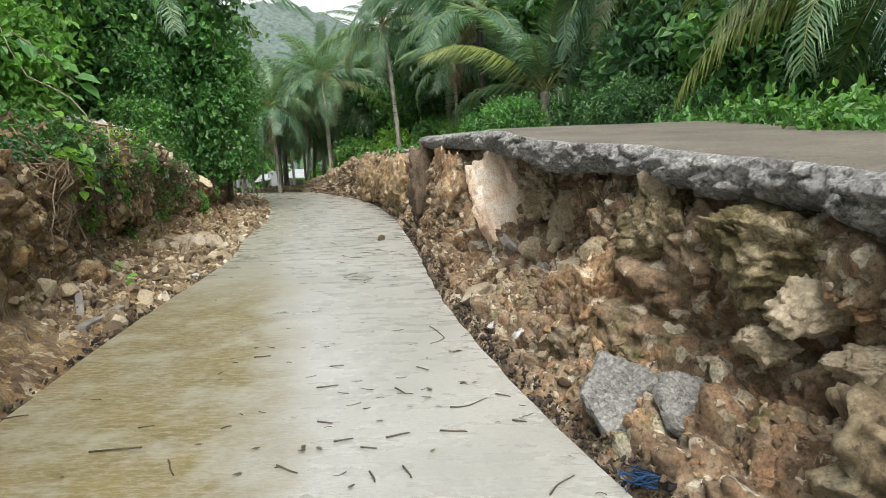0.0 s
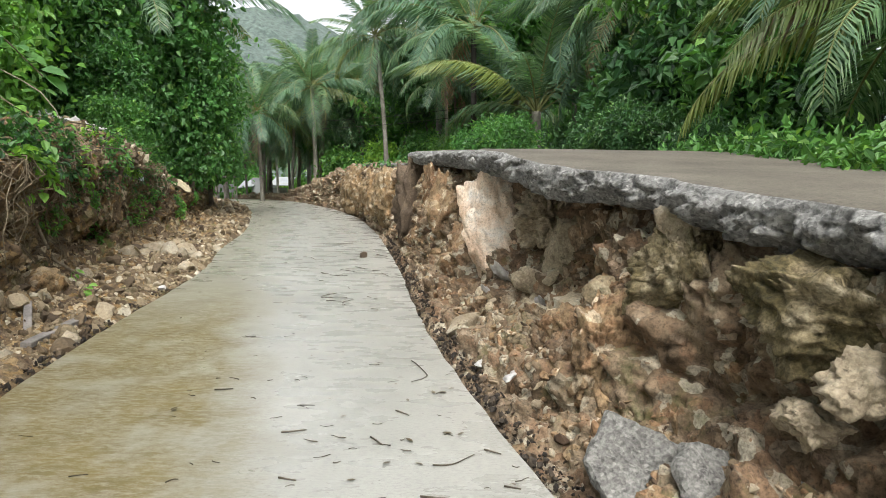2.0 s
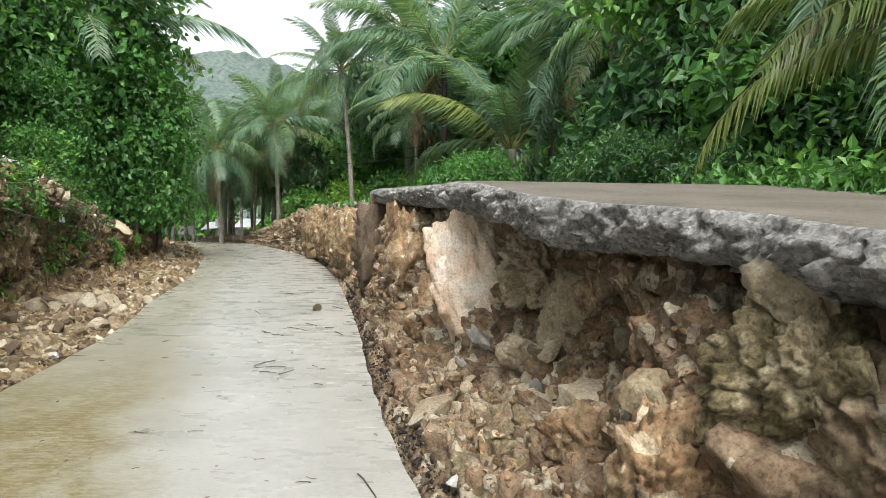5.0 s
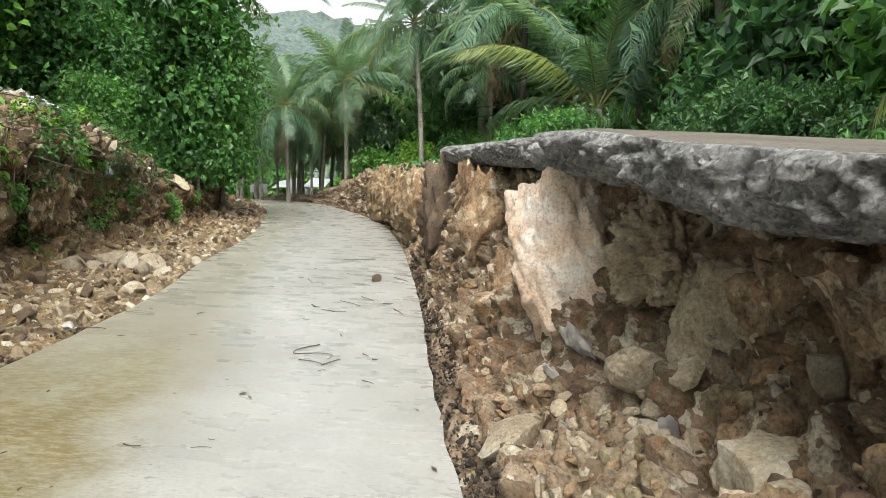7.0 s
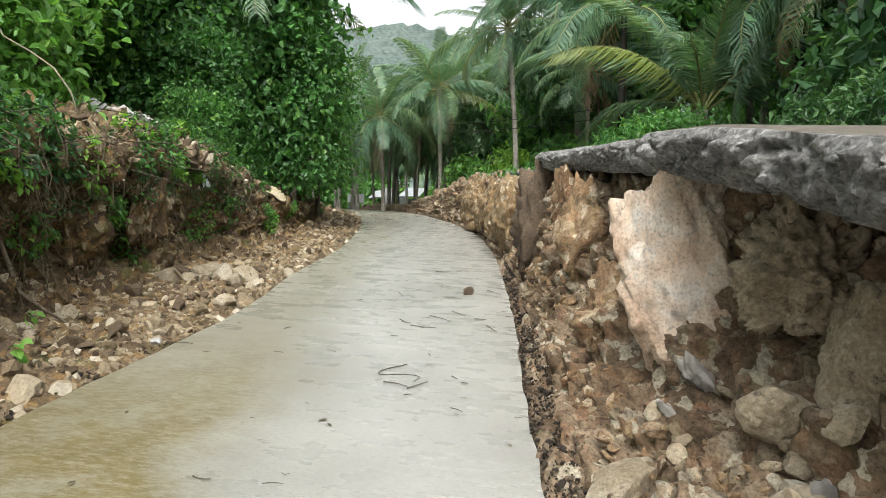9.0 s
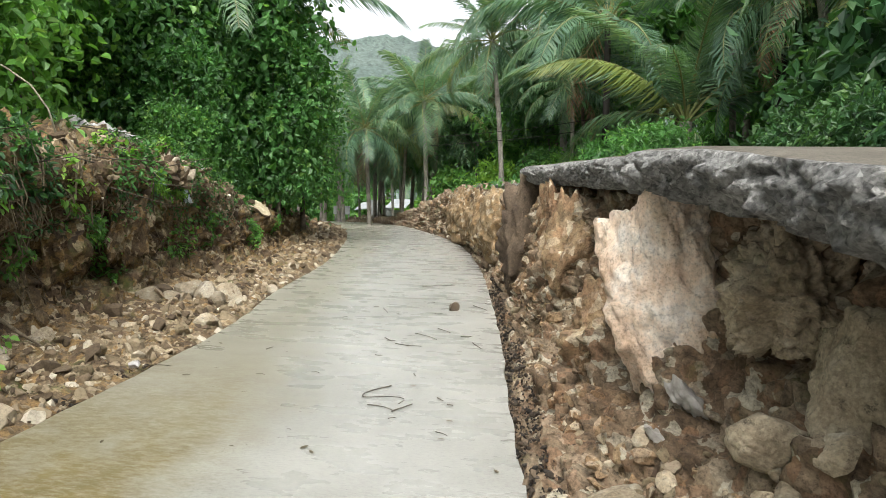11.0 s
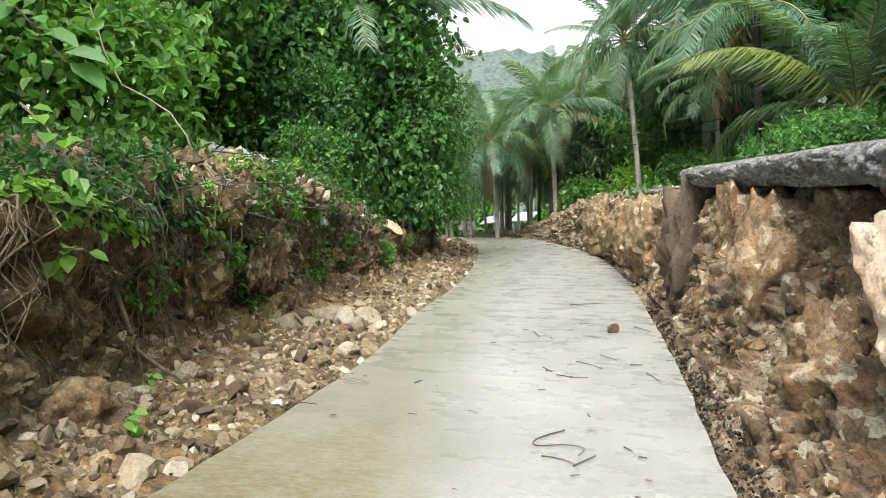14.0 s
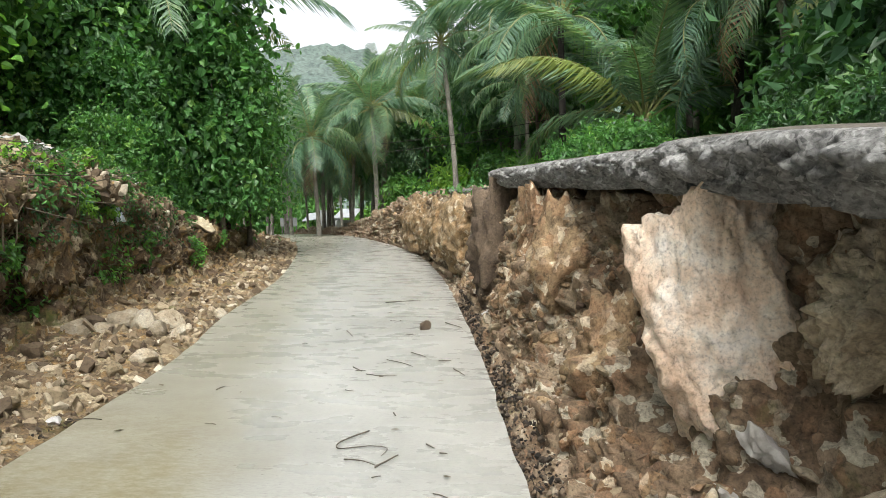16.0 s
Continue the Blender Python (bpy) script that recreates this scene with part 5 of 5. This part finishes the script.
root = new("root", mesh_of("root", *tube([(-3.98, 8.3, 1.3), (-3.65, 8.3, 0.95), (-3.54, 8.3, 0.66), (-3.42, 8.3, 0.38), (-3.16, 8.3, 0.23), (-2.94, 8.3, 0.13)], [0.016, 0.02, 0.022, 0.02, 0.016, 0.008], 7), M_ROOT))
tagged(root, "thick brown root running down to the rubble", "root")
vine = new("vine", mesh_of("vine", *tube([(-5.5, 10.0, 3.9), (-5.32, 10.0, 3.35), (-5.1, 10.0, 2.96), (-4.74, 10.0, 2.78), (-4.45, 10.0, 2.6), (-4.24, 10.0, 2.34), (-4.14, 10.0, 2.05)], [0.008, 0.009, 0.010, 0.011, 0.011, 0.011, 0.01], 6), M_TWIGPALE))
tagged(vine, "long pale bent vine stem arching onto the bank", "vine")


def carpet(name, label, P, N, count, rows, cols, size, mat, seed, patch, scale=1.1):
    r = np.random.default_rng(seed)
    pts, dirs, ups, ln = [], [], [], []
    ys = P[:, 0, 1]
    while len(pts) < count:
        i, u = int(np.searchsorted(ys, r.uniform(*rows))), r.uniform(*cols)
        j = int(u * (P.shape[1] - 1))
        p = P[i, j]
        if noise.noise((p[0] * scale, p[1] * scale, p[2] * scale + seed)) < patch:
            continue
        out = N[i, j] * 0.6 + np.array([0, 0, -0.25]) + r.normal(size=3) * 0.5
        pts.append(p + N[i, j] * r.uniform(0.02, 0.16))
        dirs.append(out)
        ups.append(N[i, j] + np.array([0, 0, 0.8]) + r.normal(size=3) * 0.3)
        ln.append(size * r.uniform(0.5, 1.3))
    L = np.array(ln)
    V, F = leaf_arrays(np.array(pts), unit(np.array(dirs)), unit(np.array(ups)), L, L * 0.6, 0.15, 0.2)
    return tagged(new(name, mesh_of(name, V, F.tolist(), mat, False)), label, "creepers", kind="stuff")


carpet("creepers", "small-leaved creepers over the bank top", LP, LN, 4200, (5.5, 19), (0.6, 0.9), 0.075, M_LEAF, 3, 0.1)
carpet("creepers", "bright weeds along the bank brow", LP, LN, 800, (5.5, 13), (0.56, 0.72), 0.085, M_LEAF_BRIGHT, 5, 0.22)
carpet("creepers", "dark leafy growth hiding the bank brow", LP, LN, 3000, (4.6, 9.4), (0.57, 0.9), 0.08, M_LEAF_DARK, 15, -0.2)
carpet("creepers", "leafy weeds hanging over the near bank", LP, LN, 1700, (4.6, 9.0), (0.58, 0.85), 0.085, M_LEAF, 17, 0.0)
carpet("creepers", "fine creepers over the rubble of the brow", LP, LN, 2600, (8.6, 17), (0.5, 0.72), 0.05, M_LEAF_DARK, 19, 0.02, 1.8)
carpet("creepers", "sparse leaves hanging on the bank face", LP, LN, 1500, (5.5, 21), (0.34, 0.54), 0.075, M_LEAF, 7, 0.22)
carpet("creepers", "weeds on the forest edge behind the bank", LP, LN, 2600, (5.5, 22), (0.8, 0.99), 0.12, M_LEAF_DARK, 9, -0.2)
carpet("creepers", "weeds growing on the far bank top", RP, RN, 1500, (14, 32), (0.7, 0.97), 0.12, M_LEAF, 11, 0.05)
carpet("dead_leaves", "brown dead leaves caught on the bank", LP, LN, 260, (5.5, 19), (0.3, 0.75), 0.05, M_DEADLEAF, 13, 0.0)


def big_vine(label, spots, leaf, mat, seed):
    """A climbing plant: one stem through the spots, large leaves on short stalks."""
    r = random.Random(seed)
    root = new("climbing_plant")
    child("stem", mesh_of("stem", *tube(spots, [0.008] * len(spots), 5), M_ROOT), root)
    V = [Vector(s) for s in spots]
    for k in range(len(V) - 1):
        for v in (0.15, 0.5, 0.85):
            p = V[k].lerp(V[k + 1], v)
            d = Vector((0.6 + r.uniform(-0.4, 0.4), r.uniform(-0.9, 0.5), r.uniform(-0.8, 0.2))).normalized()
            l = leaf * r.uniform(0.7, 1.2)
            base = p + d * 0.05
            lv, lf = leaf_arrays(np.array([base]), np.array([d]), unit(np.array([[0.5, -0.4, 1.0]])), np.array([l]), np.array([l * 0.72]), 0.12, 0.2)
            sv, sf = tube([p, base], [0.003, 0.002], 4)
            child("leaf", mesh_of("leaf", *join([([Vector(a) for a in lv], lf.tolist()), (sv, sf)]), mat, False), root)
    return tagged(root, label, "climbing plant")


big_vine("climbing vine with large pale green leaves over roots", [(-3.35, 7.3, 2.3), (-3.0, 7.2, 2.1), (-2.85, 7.2, 1.9), (-2.75, 7.25, 1.7)], 0.16, M_LEAF_BRIGHT, 1)
big_vine("climbing vine with large pale green leaves over roots", [(-3.6, 7.0, 2.0), (-3.3, 7.1, 1.85), (-3.05, 7.15, 1.72), (-2.9, 7.2, 1.6)], 0.15, M_LEAF_BRIGHT, 2)
big_vine("hanging vine with broad dark leaves in the thicket", [(-3.5, 7.2, 3.1), (-3.15, 7.2, 2.85), (-2.95, 7.2, 2.65), (-2.8, 7.2, 2.5)], 0.24, M_LEAF, 3)
big_vine("leafy vine climbing among the trees above the bank", [(-5.9, 11.8, 4.4), (-5.85, 11.7, 3.8), (-5.9, 11.6, 3.3), (-5.75, 11.6, 2.9)], 0.2, M_LEAF_BRIGHT, 4)
big_vine("leafy sprig growing out of the earth bank", [(-3.35, 7.35, 1.15), (-3.1, 7.25, 1.22), (-2.9, 7.2, 1.3), (-2.75, 7.2, 1.3)], 0.13, M_LEAF_BRIGHT, 5)
big_vine("small weed sprouting from the rubble", [(-2.55, 7.25, 0.12), (-2.5, 7.2, 0.2), (-2.45, 7.2, 0.26)], 0.11, M_LEAF_BRIGHT, 6)
big_vine("small weed sprouting from the rubble", [(-3.0, 7.9, 0.2), (-2.95, 7.85, 0.3), (-2.9, 7.85, 0.33)], 0.09, M_LEAF_BRIGHT, 7)


# ---- litter and sacks ----
def sack(name, label, size, m, mat, seed, category):
    """A crumpled sack or cloth: a creased closed bag, thin but with body."""
    n, verts = 26, []
    for side in (1, -1):
        for i in range(n):
            for j in range(n):
                u, v = i / (n - 1) * 2 - 1, j / (n - 1) * 2 - 1
                q = Vector((u * 2.1 + seed, v * 2.1, side * 0.4))
                edge = (1 - u ** 4) * (1 - v ** 4)
                crease = abs(noise.noise(q * 1.2)) * 0.5 + abs(noise.noise(q * 2.7)) * 0.25 + 0.08 * noise.noise(q * 7)
                verts.append((size[0] * (u * (0.5 + 0.1 * noise.noise((v * 1.5, seed, 1)))), size[1] * (v * (0.5 + 0.12 * noise.noise((u * 1.5, seed, 2)))),
                              size[2] * (side * edge * (0.25 + crease) + 0.5 * noise.noise((u * 0.9 + seed, v * 0.9, 0)))))
    f = grid_faces(n, n)
    faces = f + [tuple(a + n * n for a in reversed(q)) for q in f]
    ob = new(name, mesh_of(name, verts, faces, mat))
    ob.matrix_basis = m
    return tagged(ob, label, category)


def bank_height(x, y):
    i = int(np.argmin(abs(LP[:, 0, 1] - y)))
    near = np.abs(LP[i, :, 0] - x) < 0.12
    return float(LP[i, near, 2].max()) if near.any() else 2.2


for x, y, z, a, sx, sy, sz, sd in ((-5.45, 12.0, 2.3, 20, 0.6, 0.4, 0.2, 1), (-5.0, 12.0, 2.26, 70, 0.5, 0.4, 0.22, 2), (-4.62, 11.95, 2.22, 130, 0.5, 0.36, 0.2, 3), (-5.9, 12.1, 2.36, 10, 0.55, 0.3, 0.14, 4)):
    sack("sack", "crumpled dirty white sack on the bank top", (sx * 0.8, sy * 0.9, sz * 0.65), pose(x, y, bank_height(x, y) + 0.06, 20, 15, a), M_SACK, sd, "sack")
sack("sack", "flattened white sack on pale rubble", (0.55, 0.35, 0.14), pose(-5.25, 14.6, bank_height(-5.25, 14.6) + 0.05, 10, 20, 30), M_SACK, 6, "sack")
sack("sack", "yellowed sack lying over the bank edge", (0.55, 0.3, 0.16), pose(-5.5, 17.9, bank_height(-5.5, 17.9) + 0.07, 10, 28, 20), M_CREAM, 7, "sack")
sack("cloth", "pale blue cloth caught in creepers on the bank", (0.25, 0.3, 0.12), pose(-4.45, 13.1, 1.36, 0, 65, 10), M_PALEBLUE, 8, "cloth")
sack("plastic_bag", "torn grey plastic bag hanging below the boulder", (0.13, 0.26, 0.08), pose(2.08, 6.6, 0.54, 60, 20, 120), M_GREYBAG, 9, "plastic bag")
sack("plastic_bag", "grey plastic bag trailing over stones", (0.12, 0.26, 0.07), pose(1.98, 6.5, 0.36, 40, 10, 100), M_GREYBAG, 10, "plastic bag")
sack("plastic_bag", "white plastic bag at the talus foot", (0.3, 0.2, 0.1), pose(0.82, 12.3, 0.13, 20, -20, 30), M_SACK, 11, "plastic bag")
sack("plastic_bag", "scrap of white plastic on the talus", (0.1, 0.08, 0.03), pose(2.0, 4.33, 0.16, 0, -35, 10), M_SACK, 12, "litter")
sack("plastic_bag", "scrap of white plastic at the lane edge", (0.16, 0.1, 0.04), pose(1.86, 5.0, 0.07, 0, -10, 40), M_SACK, 13, "litter")
sack("wrapper", "small bright blue wrapper on the talus", (0.1, 0.06, 0.012), pose(1.46, 7.1, 0.05, 0, -15, 20), M_BLUE, 14, "litter")
sack("plastic_bag", "white plastic strip in the talus", (0.08, 0.3, 0.05), pose(2.36, 5.55, 0.4, 50, 0, 150), M_SACK, 15, "plastic bag")
sack("wrapper", "crumpled white paper at the lane edge", (0.09, 0.07, 0.05), pose(-2.02, 8.22, 0.06, 0, 10, 20), M_SACK, 16, "litter")
rng = random.Random(30)
pieces = []
for k in range(26):
    c = Vector((2.42 + rng.uniform(-0.06, 0.06), 2.12 + rng.uniform(-0.05, 0.05), 0.06))
    pts = [c + Vector((rng.uniform(-0.08, 0.08), rng.uniform(-0.07, 0.07), rng.uniform(-0.03, 0.03))) for _ in range(5)]
    pieces.append(tube(pts, [0.003] * 5, 4))
tagged(new("netting", mesh_of("netting", *join(pieces), M_NAVY)), "tangle of blue plastic netting at the lane edge", "netting")


# ---- boards, block, twigs, leaves on the lane ----
def beam(name, size, m, mat, parent=None):
    bm = bmesh.new()
    bmesh.ops.create_cube(bm, size=1)
    bmesh.ops.scale(bm, vec=size, verts=bm.verts)
    bmesh.ops.bevel(bm, geom=bm.edges, offset=min(size) * 0.12, segments=1, affect="EDGES")
    bmesh.ops.subdivide_edges(bm, edges=[e for e in bm.edges if e.calc_length() > max(size) * 0.6], cuts=6)
    for v in bm.verts:
        v.co += Vector((noise.noise(v.co * 9), noise.noise(v.co * 9 + Vector((4, 0, 0))), noise.noise(v.co * 7))) * min(size) * 0.08
    me = bpy.data.meshes.new(name)
    bm.to_mesh(me)
    bm.free()
    me.materials.append(mat)
    ob = new(name, me)
    ob.parent = parent
    ob.matrix_basis = m
    return ob


tagged(beam("board", (0.09, 1.05, 0.05), pose(-2.0, 5.82, 0.07, 0, 4, 4), M_WOOD), "grey weathered board lying on rubble", "board")
tagged(beam("board", (0.07, 0.5, 0.04), pose(-2.24, 5.8, 0.19, 24, 0, 30), M_WOOD), "short grey board propped on another", "board")
block = new("concrete_block", rock_mesh("concrete_block", 90, M_DARKROCK, 3, 8, 0.05, 0.62))
block.matrix_basis = pose(0, 11.9, 0.045, 0, 0, 10) @ Matrix.Diagonal((0.085, 0.08, 0.075, 1))
tagged(block, "small dark stone lying alone on the lane", "stone")


def twig(*points, r=0.006):
    pts = [Vector((x, y, r * 0.9 + road_z(y) + 0.004)) for x, y in points]
    fine = []
    for i, (a, b) in enumerate(zip(pts, pts[1:])):
        before, after = pts[max(i - 1, 0)], pts[min(i + 2, len(pts) - 1)]
        for k in range(4):
            t = k / 4
            p = 0.5 * (2 * a + (b - before) * t + (2 * before - 5 * a + 4 * b - after) * t * t + (3 * a - before - 3 * b + after) * t ** 3)
            p.x += 0.012 * noise.noise((p.x * 9, p.y * 9, 2))
            p.z += 0.004 * abs(noise.noise((p.x * 7, p.y * 7, 5)))
            fine.append(p)
    fine.append(pts[-1])
    ob = new("twig", mesh_of("twig", *tube(fine, [r * (1 - 0.5 * k / len(fine)) for k in range(len(fine))], 5), M_TWIG))
    return tagged(ob, "thin dark fallen twig on damp concrete", "twig", "fallen twigs on the lane")


twig((-0.45, 2.64), (-0.18, 2.69))
twig((0.04, 2.51), (0.15, 2.33))
twig((1.24, 4.04), (1.33, 3.95))
twig((1.27, 5.24), (1.41, 4.84), (1.3, 4.67), r=0.005)
twig((0.88, 2.71), (0.98, 2.75))
twig((1.04, 2.63), (1.13, 2.61))
twig((1.16, 2.75), (1.29, 2.81))
twig((0.64, 2.42), (0.77, 2.33))
twig((1.5, 3.2), (1.61, 3.21), (1.73, 3.35), r=0.005)
twig((1.98, 2.06), (2.04, 2.17), (2.12, 2.25), r=0.005)
twig((1.87, 2.96), (1.95, 2.93))
twig((1.13, 2.33), (1.17, 2.22))
twig((1.29, 2.39), (1.34, 2.26))
twig((0.59, 3.62), (0.73, 3.67))
twig((-0.07, 4.4), (0.05, 4.43))
twig((1.46, 2.83), (1.61, 2.81))
twig((-1.3, 3.17), (-1.16, 3.23))
twig((0.72, 3.01), (0.82, 2.98))
twig((1.79, 3.42), (1.88, 3.36))
twig((1.13, 3.58), (1.21, 3.46))
twig((0.14, 8.31), (0.01, 8.09), (0.03, 7.97), (0.2, 8.03), (0.32, 8.0), (0.31, 7.87), r=0.005)
twig((0.1, 7.8), (0.2, 7.79), (0.3, 7.73), r=0.005)
twig((0.31, 7.69), (0.41, 7.89))
twig((-0.21, 9.78), (-0.08, 9.73), (0.07, 9.73), r=0.005)
twig((-0.39, 10.02), (-0.27, 9.87))
twig((-0.13, 10.32), (0.04, 10.2), (0.15, 10.07), r=0.005)
twig((0.06, 10.63), (0.23, 10.44))
twig((0.36, 10.3), (0.48, 10.31))
twig((0.53, 10.01), (0.65, 9.78))
twig((-2.04, 8.35), (-1.93, 8.43), (-1.8, 8.42), r=0.005)
twig((0.2, 12.28), (0.43, 11.96))
twig((-0.85, 13.89), (-0.37, 14.12))
twig((-0.88, 11.75), (-0.73, 11.42))
twig((-1.31, 9.21), (-1.29, 9.31))
twig((0.55, 8.08), (0.61, 8.02))
twig((0.23, 8.7), (0.26, 8.64))
twig((0.65, 7.94), (0.7, 7.93))


def fallen_leaf(x, y, size, turn, mat, label):
    v, f = leaf_arrays(np.zeros((1, 3)), np.array([[1.0, 0, 0]]), np.array([[0, 0, 1.0]]), np.array([size]), np.array([size * 0.38]), 0.12, -0.06)
    top = [Vector(a) for a in v]
    low = [a - Vector((0, 0, 0.002)) for a in top]
    faces = f.tolist() + [tuple(i + 6 for i in reversed(q)) for q in f.tolist()]
    ob = new("fallen_leaf", mesh_of("fallen_leaf", top + low, faces, mat, False))
    ob.matrix_basis = pose(x, y, 0.012 + road_z(y), 0, 0, turn)
    return tagged(ob, label, "leaf", "fallen leaves on the lane")


fallen_leaf(0.11, 2.7, 0.05, 0, M_DEADLEAF, "curled dark dead leaf on damp concrete")
fallen_leaf(-0.21, 3.96, 0.065, 67, M_DEADLEAF, "curled dark dead leaf on damp concrete")
fallen_leaf(1.38, 3.51, 0.065, 134, M_DEADLEAF, "curled dark dead leaf on damp concrete")
fallen_leaf(1.12, 3.0, 0.05, 201, M_DEADLEAF, "curled dark dead leaf on damp concrete")
fallen_leaf(0.73, 2.67, 0.065, 268, M_DEADLEAF, "curled dark dead leaf on damp concrete")
fallen_leaf(1.51, 4.44, 0.065, 335, M_DEADLEAF, "curled dark dead leaf on damp concrete")
fallen_leaf(1.64, 3.63, 0.05, 42, M_DEADLEAF, "curled dark dead leaf on damp concrete")
fallen_leaf(1.48, 4.39, 0.065, 109, M_DEADLEAF, "curled dark dead leaf on damp concrete")
fallen_leaf(1.61, 3.65, 0.065, 176, M_DEADLEAF, "curled dark dead leaf on damp concrete")
fallen_leaf(1.44, 2.58, 0.05, 243, M_DEADLEAF, "curled dark dead leaf on damp concrete")
fallen_leaf(0.8, 2.64, 0.065, 310, M_DEADLEAF, "curled dark dead leaf on damp concrete")
fallen_leaf(-0.87, 10.67, 0.065, 17, M_DEADLEAF, "curled dark dead leaf on damp concrete")
fallen_leaf(-1.78, 11.3, 0.05, 84, M_DEADLEAF, "curled dark dead leaf on damp concrete")
fallen_leaf(-1.81, 9.3, 0.065, 151, M_DEADLEAF, "curled dark dead leaf on damp concrete")
fallen_leaf(-1.51, 8.21, 0.065, 218, M_DEADLEAF, "curled dark dead leaf on damp concrete")
fallen_leaf(-1.09, 9.17, 0.05, 285, M_DEADLEAF, "curled dark dead leaf on damp concrete")
fallen_leaf(0.28, 8.34, 0.065, 352, M_DEADLEAF, "curled dark dead leaf on damp concrete")
fallen_leaf(-0.03, 6.88, 0.065, 59, M_DEADLEAF, "curled dark dead leaf on damp concrete")
fallen_leaf(1.15, 6.79, 0.05, 126, M_DEADLEAF, "curled dark dead leaf on damp concrete")
rng = random.Random(77)
for k in range(85):
    y = rng.choice((rng.uniform(1.2, 5.5), rng.uniform(1.2, 5.5), rng.uniform(5, 15)))
    u = min(0.97, max(0.04, rng.gauss(0.68, 0.2)))
    x = road_left(y) * (1 - u) + road_right(y) * u
    a, l = rng.uniform(-0.7, 0.7) + rng.choice((0, 3.14)), rng.uniform(0.03, 0.11)
    twig((x, y), (x + math.cos(a) * l * 0.5, y + math.sin(a) * l * 0.5 + rng.uniform(-0.02, 0.02)), (x + math.cos(a) * l, y + math.sin(a) * l), r=rng.uniform(0.002, 0.0045))
for k in range(40):
    y = rng.choice((rng.uniform(1.2, 5.5), rng.uniform(4, 14)))
    u = min(0.97, max(0.05, rng.gauss(0.6, 0.25)))
    fallen_leaf(road_left(y) * (1 - u) + road_right(y) * u, y, rng.uniform(0.02, 0.06), rng.uniform(0, 360), M_DEADLEAF, "small dark dead leaf on damp concrete")
fallen_leaf(4.39, 4.34, 0.11, 40, M_PALM_YELLOW, "bright yellow leaf on the old slab").location.z = slab_top(4.34) + 0.02

# ---- beyond the bend ----
sign = new("notice_board")
beam("panel", (1.45, 0.05, 0.72), pose(-18.33, 61, -0.45), M_HOUSEWALL, sign)
for dx in (-0.6, 0.6):
    beam("post", (0.09, 0.09, 2.2), pose(-18.33 + dx, 61.08, -1.55), M_WOOD, sign)
for k in range(3):
    beam("writing_bar", (1.0 - 0.2 * k, 0.01, 0.07), pose(-18.33, 60.965, -0.28 - 0.17 * k), M_BARS, sign)
tagged(sign, "white notice board on two posts by the road", "sign")
house = new("house")
beam("wall", (1.1, 0.15, 3.0), pose(-16.9, 66, -1.1), M_HOUSEWALL, house)
beam("wall", (0.15, 3.0, 2.6), pose(-15.95, 67.5, -1.4), M_HOUSEWALL, house)
beam("wall", (1.6, 0.15, 2.2), pose(-14.9, 66, -1.6), M_HOUSEWALL, house)
beam("roof", (1.9, 3.0, 0.06), pose(-14.6, 66.2, 0.1, 14, 0, 0), M_SHEET, house)
beam("roof", (1.5, 2.6, 0.06), pose(-17.9, 66.6, -0.15, 14, -8, 0), M_SHEET, house)
beam("door", (0.8, 0.06, 1.9), pose(-14.6, 65.9, -1.7), M_WOOD, house)
tagged(house, "small pale house with sheet-metal roof among palms", "house")
for dz in (0, 0.28):
    a, b = Vector((-3.5, 27, 3.0 + dz)), Vector((9.5, 19, 4.9 + dz))
    pts = [a.lerp(b, k / 16) - Vector((0, 0, 0.5 * math.sin(math.pi * k / 16))) for k in range(17)]
    tagged(new("cable", mesh_of("cable", *tube(pts, [0.009] * 17, 5), M_BLACKBARK)), "thin dark overhead cable among the palms", "cable", "overhead cables")
